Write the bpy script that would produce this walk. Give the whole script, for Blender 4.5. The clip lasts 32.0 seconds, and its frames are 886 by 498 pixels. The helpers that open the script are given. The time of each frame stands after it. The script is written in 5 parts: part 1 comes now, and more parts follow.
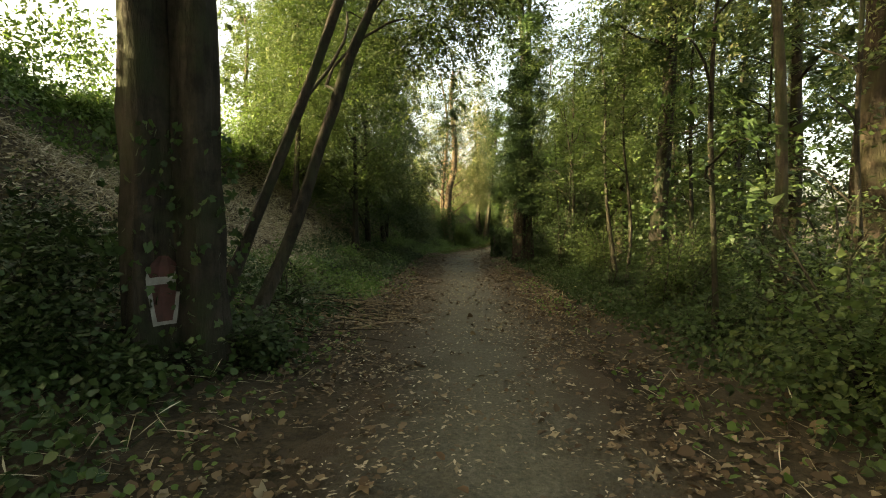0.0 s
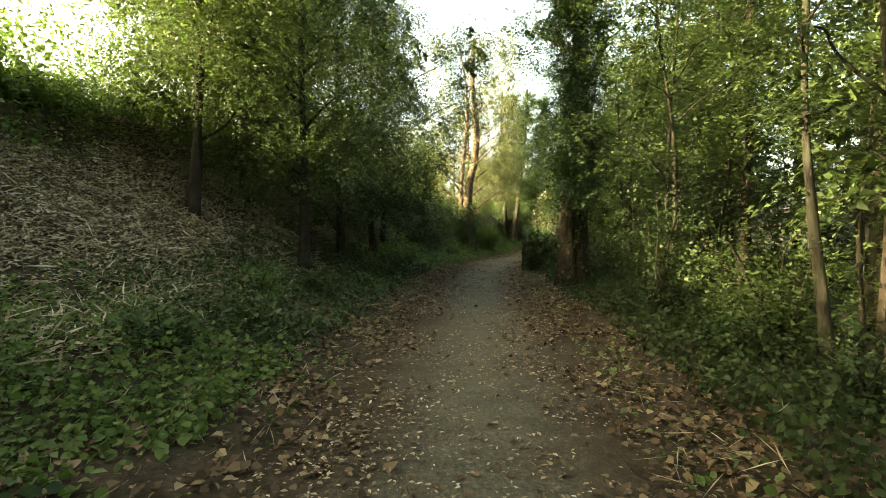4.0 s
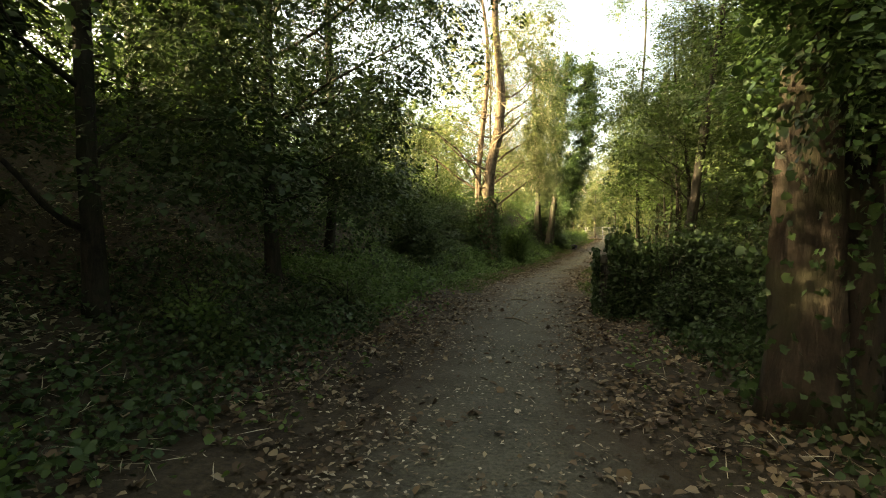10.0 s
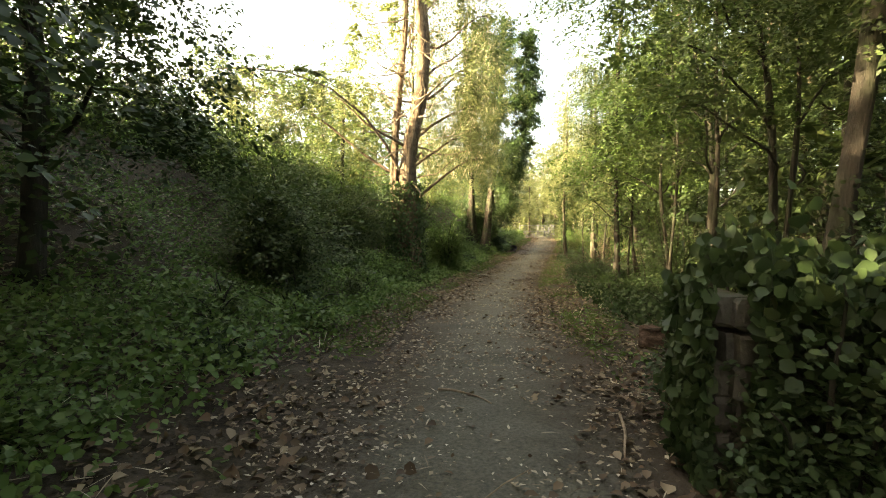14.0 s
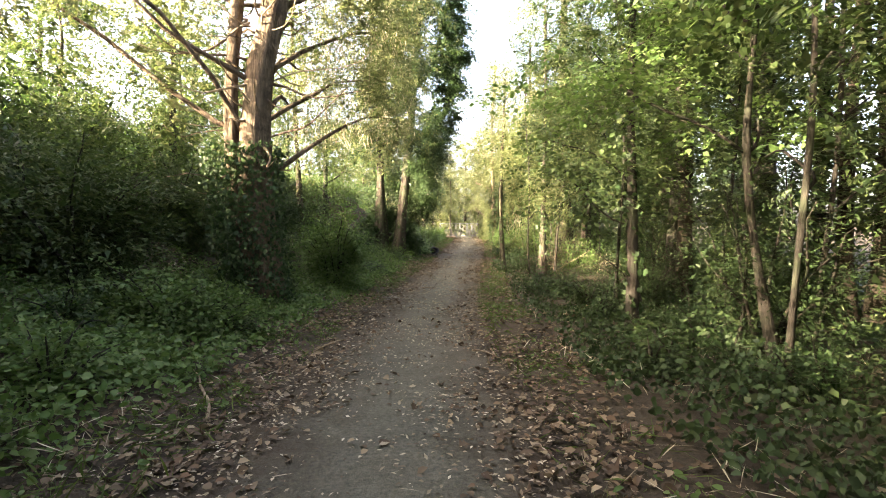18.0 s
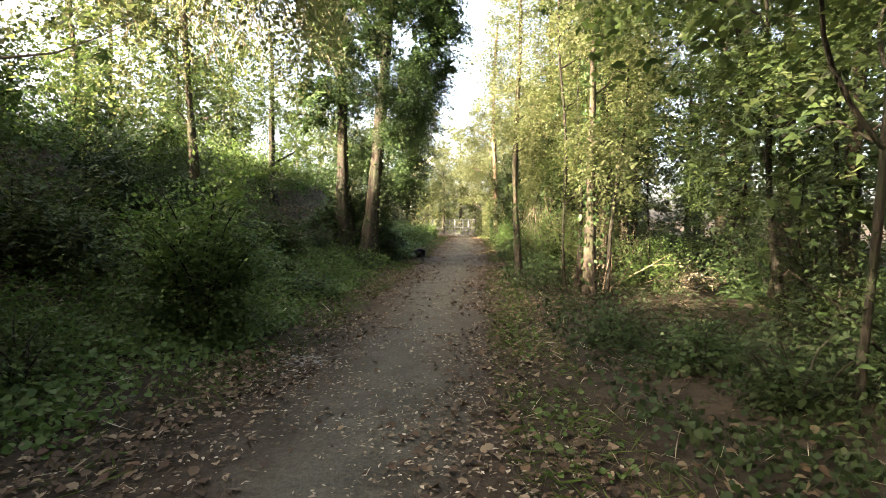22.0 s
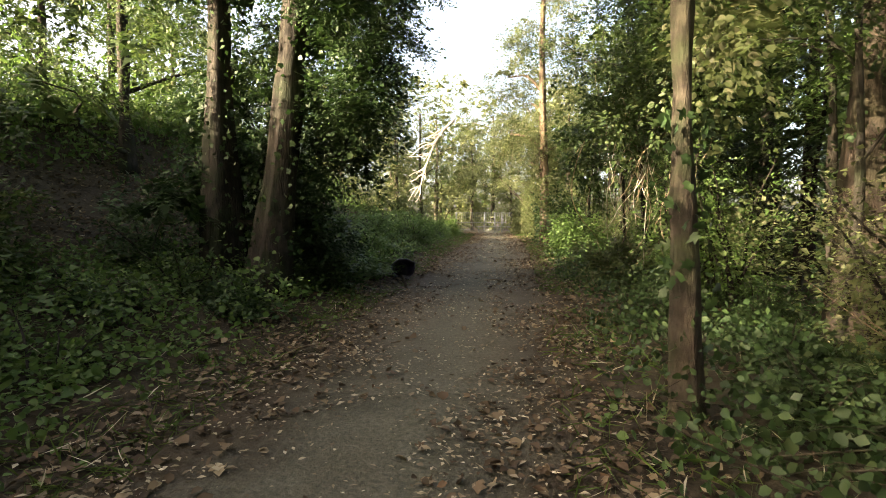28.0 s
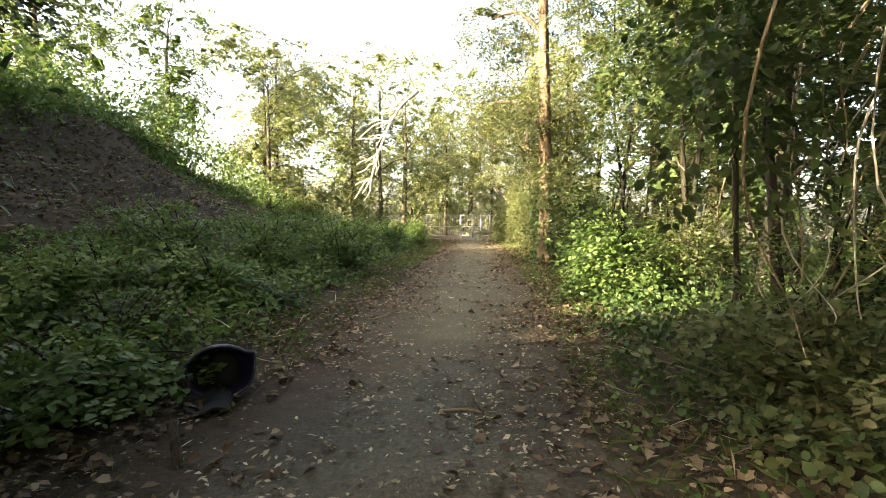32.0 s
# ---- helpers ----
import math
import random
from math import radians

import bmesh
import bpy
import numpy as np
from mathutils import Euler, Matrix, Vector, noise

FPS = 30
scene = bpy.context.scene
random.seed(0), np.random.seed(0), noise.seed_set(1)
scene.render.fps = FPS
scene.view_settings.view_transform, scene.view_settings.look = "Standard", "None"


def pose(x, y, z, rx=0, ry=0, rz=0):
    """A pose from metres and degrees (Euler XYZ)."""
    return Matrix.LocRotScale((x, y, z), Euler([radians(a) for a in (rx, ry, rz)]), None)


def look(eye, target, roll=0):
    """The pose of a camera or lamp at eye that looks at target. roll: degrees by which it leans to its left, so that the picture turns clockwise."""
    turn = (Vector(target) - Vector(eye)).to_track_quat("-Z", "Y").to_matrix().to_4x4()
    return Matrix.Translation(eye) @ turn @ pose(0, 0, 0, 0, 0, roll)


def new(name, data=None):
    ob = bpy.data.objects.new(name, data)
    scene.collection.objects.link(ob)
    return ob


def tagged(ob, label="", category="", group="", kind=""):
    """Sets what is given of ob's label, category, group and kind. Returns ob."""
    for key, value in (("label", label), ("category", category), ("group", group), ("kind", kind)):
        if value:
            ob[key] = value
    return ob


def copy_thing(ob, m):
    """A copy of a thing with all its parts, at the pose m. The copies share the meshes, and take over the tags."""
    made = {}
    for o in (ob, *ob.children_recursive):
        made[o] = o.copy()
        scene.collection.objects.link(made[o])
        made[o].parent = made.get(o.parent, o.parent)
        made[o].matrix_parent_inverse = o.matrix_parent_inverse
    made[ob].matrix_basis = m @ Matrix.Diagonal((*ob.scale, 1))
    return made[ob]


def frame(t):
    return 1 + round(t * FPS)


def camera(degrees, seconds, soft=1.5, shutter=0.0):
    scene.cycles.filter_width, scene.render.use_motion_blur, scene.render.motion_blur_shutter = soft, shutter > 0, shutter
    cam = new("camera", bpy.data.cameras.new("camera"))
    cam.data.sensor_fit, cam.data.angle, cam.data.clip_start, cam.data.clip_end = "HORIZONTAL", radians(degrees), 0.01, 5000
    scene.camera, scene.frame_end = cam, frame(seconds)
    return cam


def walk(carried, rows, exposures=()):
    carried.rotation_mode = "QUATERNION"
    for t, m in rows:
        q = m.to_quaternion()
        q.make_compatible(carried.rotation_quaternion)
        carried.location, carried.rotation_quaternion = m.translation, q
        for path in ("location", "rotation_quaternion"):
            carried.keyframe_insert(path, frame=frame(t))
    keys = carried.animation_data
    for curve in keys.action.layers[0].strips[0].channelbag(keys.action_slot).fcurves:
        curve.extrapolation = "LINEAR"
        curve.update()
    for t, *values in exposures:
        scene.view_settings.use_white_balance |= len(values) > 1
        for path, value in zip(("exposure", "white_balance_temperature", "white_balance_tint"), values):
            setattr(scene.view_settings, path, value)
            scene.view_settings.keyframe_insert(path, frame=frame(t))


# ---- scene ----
# ---- camera ----
cam = camera(80.65, 32.0, soft=1.0)
WALK = [
    (0.0, -0.000, 0.000, 1.493, 8.01, -3.11, 0.28),
    (0.5, -0.042, 0.876, 1.510, 10.54, -3.08, 0.22),
    (1.0, -0.099, 1.761, 1.515, 11.36, -3.07, 0.11),
    (1.5, -0.167, 2.644, 1.521, 11.32, -3.03, 0.00),
    (2.0, -0.239, 3.514, 1.527, 11.17, -3.01, -0.05),
    (2.5, -0.297, 4.380, 1.525, 10.90, -3.03, 0.01),
    (3.0, -0.350, 5.213, 1.513, 10.69, -3.07, 0.14),
    (3.5, -0.414, 6.081, 1.508, 10.75, -3.12, 0.22),
    (5.5, -0.788, 9.281, 1.319, 11.65, -2.70, 0.10),
    (6.0, -0.857, 10.080, 1.297, 11.94, -2.65, 0.02),
    (6.5, -0.929, 10.872, 1.273, 12.38, -2.64, -0.04),
    (7.0, -0.997, 11.668, 1.252, 12.69, -2.68, -0.03),
    (7.5, -1.066, 12.461, 1.236, 12.87, -2.74, -0.05),
    (8.0, -1.139, 13.264, 1.229, 13.14, -2.76, -0.12),
    (8.5, -1.231, 14.039, 1.225, 13.29, -2.74, -0.10),
    (9.0, -1.348, 14.837, 1.226, 13.49, -2.70, -0.00),
    (9.5, -1.475, 15.617, 1.233, 13.70, -2.68, 0.10),
    (10.0, -1.592, 16.362, 1.234, 13.81, -2.70, 0.21),
    (10.5, -1.692, 17.106, 1.215, 13.65, -2.73, 0.19),
    (11.0, -1.776, 17.868, 1.189, 13.60, -2.73, 0.02),
    (11.5, -1.852, 18.629, 1.165, 13.39, -2.72, -0.06),
    (12.0, -1.946, 19.376, 1.145, 12.97, -2.74, -0.00),
    (12.5, -2.047, 20.159, 1.141, 12.59, -2.71, -0.02),
    (13.0, -2.125, 20.948, 1.143, 10.78, -2.66, -0.09),
    (13.5, -2.192, 21.714, 1.126, 7.94, -2.69, -0.17),
    (15.5, -2.322, 24.866, 1.138, 2.46, -2.78, 0.23),
    (16.0, -2.349, 25.690, 1.122, -0.54, -2.77, 0.22),
    (16.5, -2.365, 26.556, 1.097, -2.49, -2.81, 0.22),
    (17.0, -2.343, 27.431, 1.072, -2.84, -2.86, 0.15),
    (17.5, -2.274, 28.303, 1.050, -2.91, -2.88, 0.04),
    (18.0, -2.172, 29.170, 1.028, -2.71, -2.89, -0.03),
    (18.5, -2.056, 30.004, 1.002, -2.42, -2.93, -0.03),
    (19.0, -1.952, 30.837, 0.969, -2.00, -2.98, -0.02),
    (19.5, -1.865, 31.687, 0.938, -1.53, -3.02, -0.04),
    (20.0, -1.796, 32.540, 0.913, -1.11, -3.04, -0.06),
    (20.5, -1.750, 33.360, 0.889, -1.01, -3.03, -0.06),
    (21.0, -1.720, 34.144, 0.865, -1.42, -3.02, -0.11),
    (21.5, -1.681, 34.929, 0.843, -2.25, -3.00, -0.21),
    (22.0, -1.616, 35.711, 0.822, -3.24, -3.04, -0.26),
    (22.5, -1.531, 36.494, 0.788, -5.12, -3.12, -0.22),
    (23.0, -1.443, 37.299, 0.740, -5.74, -3.18, -0.09),
    (23.5, -1.362, 38.107, 0.690, -5.82, -3.17, -0.01),
    (24.0, -1.278, 38.893, 0.655, -5.20, -3.17, -0.11),
    (24.5, -1.186, 39.662, 0.642, -3.06, -3.21, -0.24),
    (25.0, -1.094, 40.395, 0.636, -2.16, -3.22, -0.26),
    (25.5, -1.006, 41.106, 0.627, -1.58, -3.17, -0.19),
    (27.5, -0.660, 44.248, 0.601, 0.04, -3.38, 0.27),
    (28.0, -0.576, 45.049, 0.593, 0.46, -3.41, 0.21),
    (28.5, -0.494, 45.867, 0.596, 0.75, -3.43, 0.29),
    (29.0, -0.424, 46.674, 0.613, 0.74, -3.41, 0.40),
    (29.5, -0.360, 47.461, 0.634, 0.79, -3.35, 0.40),
    (30.0, -0.303, 48.196, 0.655, 0.53, -3.33, 0.52),
    (30.5, -0.242, 48.910, 0.677, -1.49, -3.33, 0.71),
    (31.0, -0.167, 49.631, 0.700, -1.96, -3.31, 0.74),
    (31.5, -0.087, 50.371, 0.709, -2.02, -3.29, 0.62),
    (32.0, 0.001, 51.108, 0.707, -1.92, -3.27, 0.47),
]


def aim(x, y, z, yaw, pitch, roll):
    a, b = radians(yaw), radians(pitch)
    way = Vector((-math.sin(a) * math.cos(b), math.cos(a) * math.cos(b), math.sin(b)))
    return look((x, y, z), Vector((x, y, z)) + way * 5, roll)


walk(cam, [(r[0], aim(*r[1:])) for r in WALK],
     [(0.0, 3.1, 12400, -1), (3.0, 3.45, 11600, -5), (6.0, 3.65, 11700, -5), (9.0, 3.4, 12500, 0), (11.0, 3.7, 12000, 2), (13.0, 3.95, 11600, 4),
      (16.0, 4.25, 8800, 12), (19.0, 4.18, 8200, 15), (21.0, 4.15, 8000, 15), (23.0, 3.3, 8500, 14), (25.0, 3.1, 8700, 12), (28.0, 3.2, 8500, 11), (32.0, 3.7, 8900, 10)])

# ---- light ----
SUN_EL, SUN_AZ = 18.0, 111.0      # the low sun stands over the bank, a little behind the walker
world = bpy.data.worlds.new("sky")
scene.world = world
world.use_nodes = True
wn = world.node_tree.nodes
sky = wn.new("ShaderNodeTexSky")
sky.sky_type, sky.sun_disc = "NISHITA", False
sky.sun_elevation, sky.sun_rotation = radians(SUN_EL), radians(-SUN_AZ)
sky.air_density, sky.dust_density, sky.ozone_density = 0.55, 5.0, 0.4
world.node_tree.links.new(sky.outputs[0], wn["Background"].inputs[0])
wn["Background"].inputs[1].default_value = 0.15
sun_dir = Vector((-math.sin(radians(SUN_AZ)) * math.cos(radians(SUN_EL)), math.cos(radians(SUN_AZ)) * math.cos(radians(SUN_EL)), math.sin(radians(SUN_EL))))
sun = new("sun", bpy.data.lights.new("sun", "SUN"))
sun.data.energy, sun.data.angle, sun.data.color = 4.6, radians(0.6), (1.0, 0.92, 0.79)
sun.matrix_world = look(sun_dir * 60, (0, 0, 0))

rng = np.random.default_rng(7)

# ---- the lie of the land ----
GY = [-5, 3, 11, 19, 27, 35, 43, 51, 59, 67, 82, 120]
GZ = [0.10, 0.13, -0.12, -0.24, -0.29, -0.58, -0.84, -0.67, -0.42, -0.36, -0.43, -0.3]
CY = [-8, 0, 3, 8, 15.5, 20, 26.5, 33, 39, 45, 50.5, 56, 62, 70, 82, 100]
CX = [0.9, -0.05, -0.2, -0.75, -1.6, -2.25, -2.5, -2.5, -2.15, -1.45, -0.65, 0.15, 0.9, 1.7, 2.6, 3.4]
BD = [0, 1.3, 2.4, 4.0, 5.5, 7.0, 7.5, 8.4, 10, 16, 60, 400]
BZ = [0, 0.0, 0.12, 0.6, 1.4, 2.3, 2.9, 3.2, 3.4, 3.6, 4.0, 5]
RD = [0, 1.4, 3, 6, 12, 30, 400]
RZ = [0, 0.0, 0.1, 0.05, -0.3, -0.8, -1]


def smooth(f, y, w=2.0):
    return (f(y - w) + 2 * f(y) + f(y + w)) / 4


def gz(y):
    return smooth(lambda q: np.interp(q, GY, GZ), np.asarray(y, float))


def pc(y):
    return smooth(lambda q: np.interp(q, CY, CX), np.asarray(y, float))


def waves(x, y):
    return (np.sin(x * 1.7 + 0.6 * y) * np.sin(y * 1.3 - 0.4 * x + 1) + 0.6 * np.sin(x * 3.9 + 1.1 * y + 2) * np.sin(y * 3.1 + 0.7)
            + 0.35 * np.sin(7.3 * x - 2.1 * y) * np.sin(6.7 * y + 1.9 * x))


def H(x, y):
    """Height of the ground."""
    x, y = np.asarray(x, float), np.asarray(y, float)
    d = x - pc(y)
    fade = (np.clip((75 - y) / 12, 0, 1) * 0.85 + 0.15) * np.interp(y, [24, 40], [1.25, 1.0])
    wob = 0.35 * np.sin(y * 0.45) + 0.2 * np.sin(y * 1.13 + 1)
    left = np.interp(-d + wob * np.clip((-d - 2) / 3, 0, 1), BD, BZ) * fade
    right = np.interp(d, RD, RZ)
    rough = waves(x, y) * 0.035 * np.clip((np.abs(d) - 1.0) / 2.5, 0.2, 1.6)
    return gz(y) + np.where(d < 0, left, right) + rough


def hz(x, y):
    return float(H(x, y))


# ---- materials ----
def material(name):
    m = bpy.data.materials.new(name)
    m.use_nodes = True
    n, l = m.node_tree.nodes, m.node_tree.links
    return m, n, l, n["Principled BSDF"]


def ramp(n, stops):
    r = n.new("ShaderNodeValToRGB")
    while len(r.color_ramp.elements) < len(stops):
        r.color_ramp.elements.new(0.5)
    for e, (p, c) in zip(r.color_ramp.elements, stops):
        e.position, e.color = p, (*c, 1)
    return r


def noise_node(n, l, scale, detail=4, rough=0.6, stretch=None):
    tc = n.new("ShaderNodeTexCoord")
    t = n.new("ShaderNodeTexNoise")
    t.inputs["Scale"].default_value, t.inputs["Detail"].default_value, t.inputs["Roughness"].default_value = scale, detail, rough
    if stretch:
        mp = n.new("ShaderNodeMapping")
        mp.inputs["Scale"].default_value = stretch
        l.new(tc.outputs["Object"], mp.inputs[0])
        l.new(mp.outputs[0], t.inputs["Vector"])
    else:
        l.new(tc.outputs["Object"], t.inputs["Vector"])
    return t


def mixc(n, l, fac, a, b, kind="MIX"):
    m = n.new("ShaderNodeMix")
    m.data_type, m.blend_type = "RGBA", kind
    for sock, v in ((m.inputs[0], fac), (m.inputs[6], a), (m.inputs[7], b)):
        if hasattr(v, "is_linked"):
            l.new(v, sock)
        else:
            sock.default_value = v if isinstance(v, float) else (*v, 1)
    return m.outputs[2]


def bump(n, l, height, bsdf, strength, dist):
    b = n.new("ShaderNodeBump")
    b.inputs["Strength"].default_value, b.inputs["Distance"].default_value = strength, dist
    l.new(height, b.inputs["Height"])
    l.new(b.outputs[0], bsdf.inputs["Normal"])


def leaf_material(name, colours, translucent=0.35, rough=0.5, gloss=0.25, even=0.55):
    m, n, l, p = material(name)
    g = n.new("ShaderNodeNewGeometry")
    k = len(colours) - 1
    r = ramp(n, [(i / k, c) for i, c in enumerate(colours)])
    l.new(g.outputs["Random Per Island"], r.inputs[0])
    t = noise_node(n, l, 0.9, 2)
    f = n.new("ShaderNodeMath")
    f.operation = "MULTIPLY"
    f.inputs[1].default_value = even
    l.new(t.outputs[0], f.inputs[0])
    col = mixc(n, l, f.outputs[0], r.outputs[0], tuple(c * 0.8 for c in colours[k // 2]), "MIX")
    l.new(col, p.inputs["Base Color"])
    p.inputs["Roughness"].default_value = rough
    p.inputs["Specular IOR Level"].default_value = gloss
    tr = n.new("ShaderNodeBsdfTranslucent")
    yel = mixc(n, l, 1.0, col, (1.0, 1.06, 0.82), "MULTIPLY")
    l.new(yel, tr.inputs[0])
    mx = n.new("ShaderNodeMixShader")
    mx.inputs[0].default_value = translucent
    l.new(p.outputs[0], mx.inputs[1])
    l.new(tr.outputs[0], mx.inputs[2])
    l.new(mx.outputs[0], n["Material Output"].inputs[0])
    return m


def bark_material(name, dark, light, scale=9.0, moss=None, grain=(1, 1, 0.18), strength=0.7):
    m, n, l, p = material(name)
    t1 = noise_node(n, l, scale, 6, 0.65, grain)
    t2 = noise_node(n, l, 1.3, 3)
    r = ramp(n, [(0.4, dark), (0.6, light)])
    l.new(t1.outputs[0], r.inputs[0])
    t4 = noise_node(n, l, 4.5, 5, 0.7)
    f4 = ramp(n, [(0.45, (0, 0, 0)), (0.62, (0.75, 0.75, 0.75))])
    l.new(t4.outputs[0], f4.inputs[0])
    col = mixc(n, l, t2.outputs[0], r.outputs[0], tuple(c * 0.7 for c in light))
    col = mixc(n, l, f4.outputs[0], col, tuple(c * 0.8 for c in dark))
    if moss:
        t3 = noise_node(n, l, 2.1, 5)
        f = ramp(n, [(0.48, (0, 0, 0)), (0.62, (0.8, 0.8, 0.8))])
        l.new(t3.outputs[0], f.inputs[0])
        col = mixc(n, l, f.outputs[0], col, moss)
    l.new(col, p.inputs["Base Color"])
    p.inputs["Roughness"].default_value = 0.9
    p.inputs["Specular IOR Level"].default_value = 0.2
    bump(n, l, t1.outputs[0], p, strength, 0.04)
    return m


def earth_material(name, stops, scale, fine, strength, dist):
    m, n, l, p = material(name)
    t1 = noise_node(n, l, scale, 5, 0.6)
    r = ramp(n, stops)
    l.new(t1.outputs[0], r.inputs[0])
    t2 = noise_node(n, l, fine, 4, 0.7)
    r2 = ramp(n, [(0.3, (0.55, 0.55, 0.55)), (0.7, (1.35, 1.3, 1.2))])
    l.new(t2.outputs[0], r2.inputs[0])
    col = mixc(n, l, 1.0, r.outputs[0], r2.outputs[0], "MULTIPLY")
    l.new(col, p.inputs["Base Color"])
    p.inputs["Roughness"].default_value = 0.95
    p.inputs["Specular IOR Level"].default_value = 0.15
    bump(n, l, t2.outputs[0], p, strength, dist)
    return m


def plain_material(name, col, rough=0.6, metal=0.0, var=0.15, scale=12):
    m, n, l, p = material(name)
    t = noise_node(n, l, scale, 4)
    r = ramp(n, [(0.3, tuple(c * (1 - var) for c in col)), (0.7, tuple(min(1, c * (1 + var)) for c in col))])
    l.new(t.outputs[0], r.inputs[0])
    l.new(r.outputs[0], p.inputs["Base Color"])
    p.inputs["Roughness"].default_value, p.inputs["Metallic"].default_value = rough, metal
    bump(n, l, t.outputs[0], p, 0.15, 0.005)
    return m


def path_material():
    """Trodden earth; the mesh's own "edge" value says how far out on the path, where humus takes over in patches."""
    m = earth_material("trodden_earth", [(0.3, (0.064, 0.066, 0.055)), (0.5, (0.1, 0.102, 0.084)), (0.7, (0.078, 0.077, 0.062))], 0.9, 34, 1.0, 0.03)
    n, l = m.node_tree.nodes, m.node_tree.links
    p = n["Principled BSDF"]
    base = p.inputs["Base Color"].links[0].from_socket
    p.inputs["Specular IOR Level"].default_value, p.inputs["Roughness"].default_value = 0.22, 0.9
    speck = noise_node(n, l, 95, 3, 0.8)
    f = ramp(n, [(0.6, (0, 0, 0)), (0.72, (0.5, 0.5, 0.5))])
    l.new(speck.outputs[0], f.inputs[0])
    col = mixc(n, l, f.outputs[0], base, (0.24, 0.21, 0.16))
    e = n.new("ShaderNodeAttribute")
    e.attribute_name = "edge"
    t = noise_node(n, l, 2.6, 6, 0.75)
    a = n.new("ShaderNodeMath")
    a.operation = "MULTIPLY_ADD"
    a.inputs[1].default_value = 1.1
    l.new(t.outputs[0], a.inputs[0])
    l.new(e.outputs["Fac"], a.inputs[2])
    g = ramp(n, [(0.0, (0, 0, 0)), (1.0, (1, 1, 1))])
    g.color_ramp.elements[0].position, g.color_ramp.elements[1].position = 0.36, 0.64
    h = n.new("ShaderNodeMath")
    h.operation = "MULTIPLY"
    h.inputs[1].default_value = 0.5
    l.new(a.outputs[0], h.inputs[0])
    l.new(h.outputs[0], g.inputs[0])
    col = mixc(n, l, g.outputs[0], col, (0.05, 0.038, 0.026))
    l.new(col, p.inputs["Base Color"])
    return m


M_SOIL = earth_material("soil", [(0.35, (0.026, 0.021, 0.016)), (0.5, (0.052, 0.043, 0.032)), (0.66, (0.038, 0.032, 0.023))], 1.6, 22, 0.8, 0.03)
M_PATH = path_material()
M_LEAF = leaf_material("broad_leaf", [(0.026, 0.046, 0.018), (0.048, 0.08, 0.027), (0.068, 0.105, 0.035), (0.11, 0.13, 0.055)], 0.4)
# Paler leaf for trees that catch the sun: sunlight put into the colour.
M_SUNNY = leaf_material("sunlit_yellow_green_leaf", [(0.07, 0.095, 0.035), (0.105, 0.135, 0.055), (0.15, 0.17, 0.085), (0.23, 0.22, 0.14)], 0.5)
M_DARK = leaf_material("evergreen_and_shaded_leaf", [(0.018, 0.034, 0.014), (0.027, 0.052, 0.019), (0.037, 0.068, 0.023), (0.046, 0.064, 0.024)], 0.22, 0.55, 0.22)
M_IVY = leaf_material("ivy_leaf", [(0.018, 0.038, 0.015), (0.028, 0.06, 0.02), (0.04, 0.08, 0.026), (0.065, 0.1, 0.036)], 0.22, 0.5, 0.26)
M_WEED = leaf_material("nettle_and_sunlit_leaf", [(0.045, 0.085, 0.026), (0.08, 0.145, 0.042), (0.11, 0.18, 0.056), (0.15, 0.2, 0.085)], 0.4)
M_GRASS = leaf_material("grass_blade", [(0.04, 0.08, 0.018), (0.07, 0.11, 0.025), (0.1, 0.14, 0.035)], 0.35)
M_LITTER = leaf_material("fallen_leaf", [(0.03, 0.02, 0.013), (0.075, 0.05, 0.032), (0.045, 0.032, 0.022), (0.15, 0.11, 0.07), (0.05, 0.034, 0.022), (0.26, 0.21, 0.14), (0.1, 0.062, 0.036), (0.06, 0.04, 0.025)], 0.1, 0.7, 0.2, 0.2)
M_CHIP = leaf_material("dry_scraps", [(0.07, 0.055, 0.04), (0.13, 0.105, 0.075), (0.22, 0.185, 0.13), (0.42, 0.37, 0.28)], 0.05, 0.8, 0.2, 0.3)
M_STALK = leaf_material("dry_stalks", [(0.16, 0.13, 0.09), (0.28, 0.24, 0.17), (0.4, 0.35, 0.26), (0.55, 0.5, 0.4)], 0.1, 0.8, 0.2, 0.3)
M_BARK = bark_material("rough_bark", (0.013, 0.01, 0.008), (0.1, 0.082, 0.062), 17, (0.035, 0.045, 0.02), (1, 1, 0.22), strength=1.0)
M_BARKD = bark_material("dark_bark", (0.009, 0.0075, 0.006), (0.042, 0.036, 0.028), 13, (0.022, 0.028, 0.014), (1, 1, 0.22), strength=1.0)
M_BARKL = bark_material("pale_sunlit_bark", (0.04, 0.028, 0.019), (0.19, 0.145, 0.1), 16, None, (1, 1, 0.22), 1.0)
M_BARKR = bark_material("reddish_bark", (0.011, 0.008, 0.006), (0.055, 0.041, 0.031), 15, (0.03, 0.03, 0.016), (1, 1, 0.22), strength=1.0)
M_DEAD = bark_material("dead_wood", (0.14, 0.1, 0.065), (0.36, 0.29, 0.2), 16)
# Bleached dead wood, made whiter still by putting the sun into its colour.
M_BLEACH = bark_material("bleached_sunlit_wood", (0.3, 0.27, 0.22), (0.58, 0.53, 0.45), 14)
M_ROT = bark_material("rotting_wood", (0.018, 0.011, 0.008), (0.13, 0.082, 0.06), 22, None, (1, 1, 1), 1.0)
M_STONE = bark_material("stone", (0.03, 0.028, 0.022), (0.1, 0.09, 0.075), 6, (0.035, 0.05, 0.02), (1, 1, 1))
M_STEEL = plain_material("galvanised_steel", (0.16, 0.17, 0.18), 0.55, 0.4)
M_PLASTIC = plain_material("dark_blue_plastic", (0.02, 0.019, 0.045), 0.35)
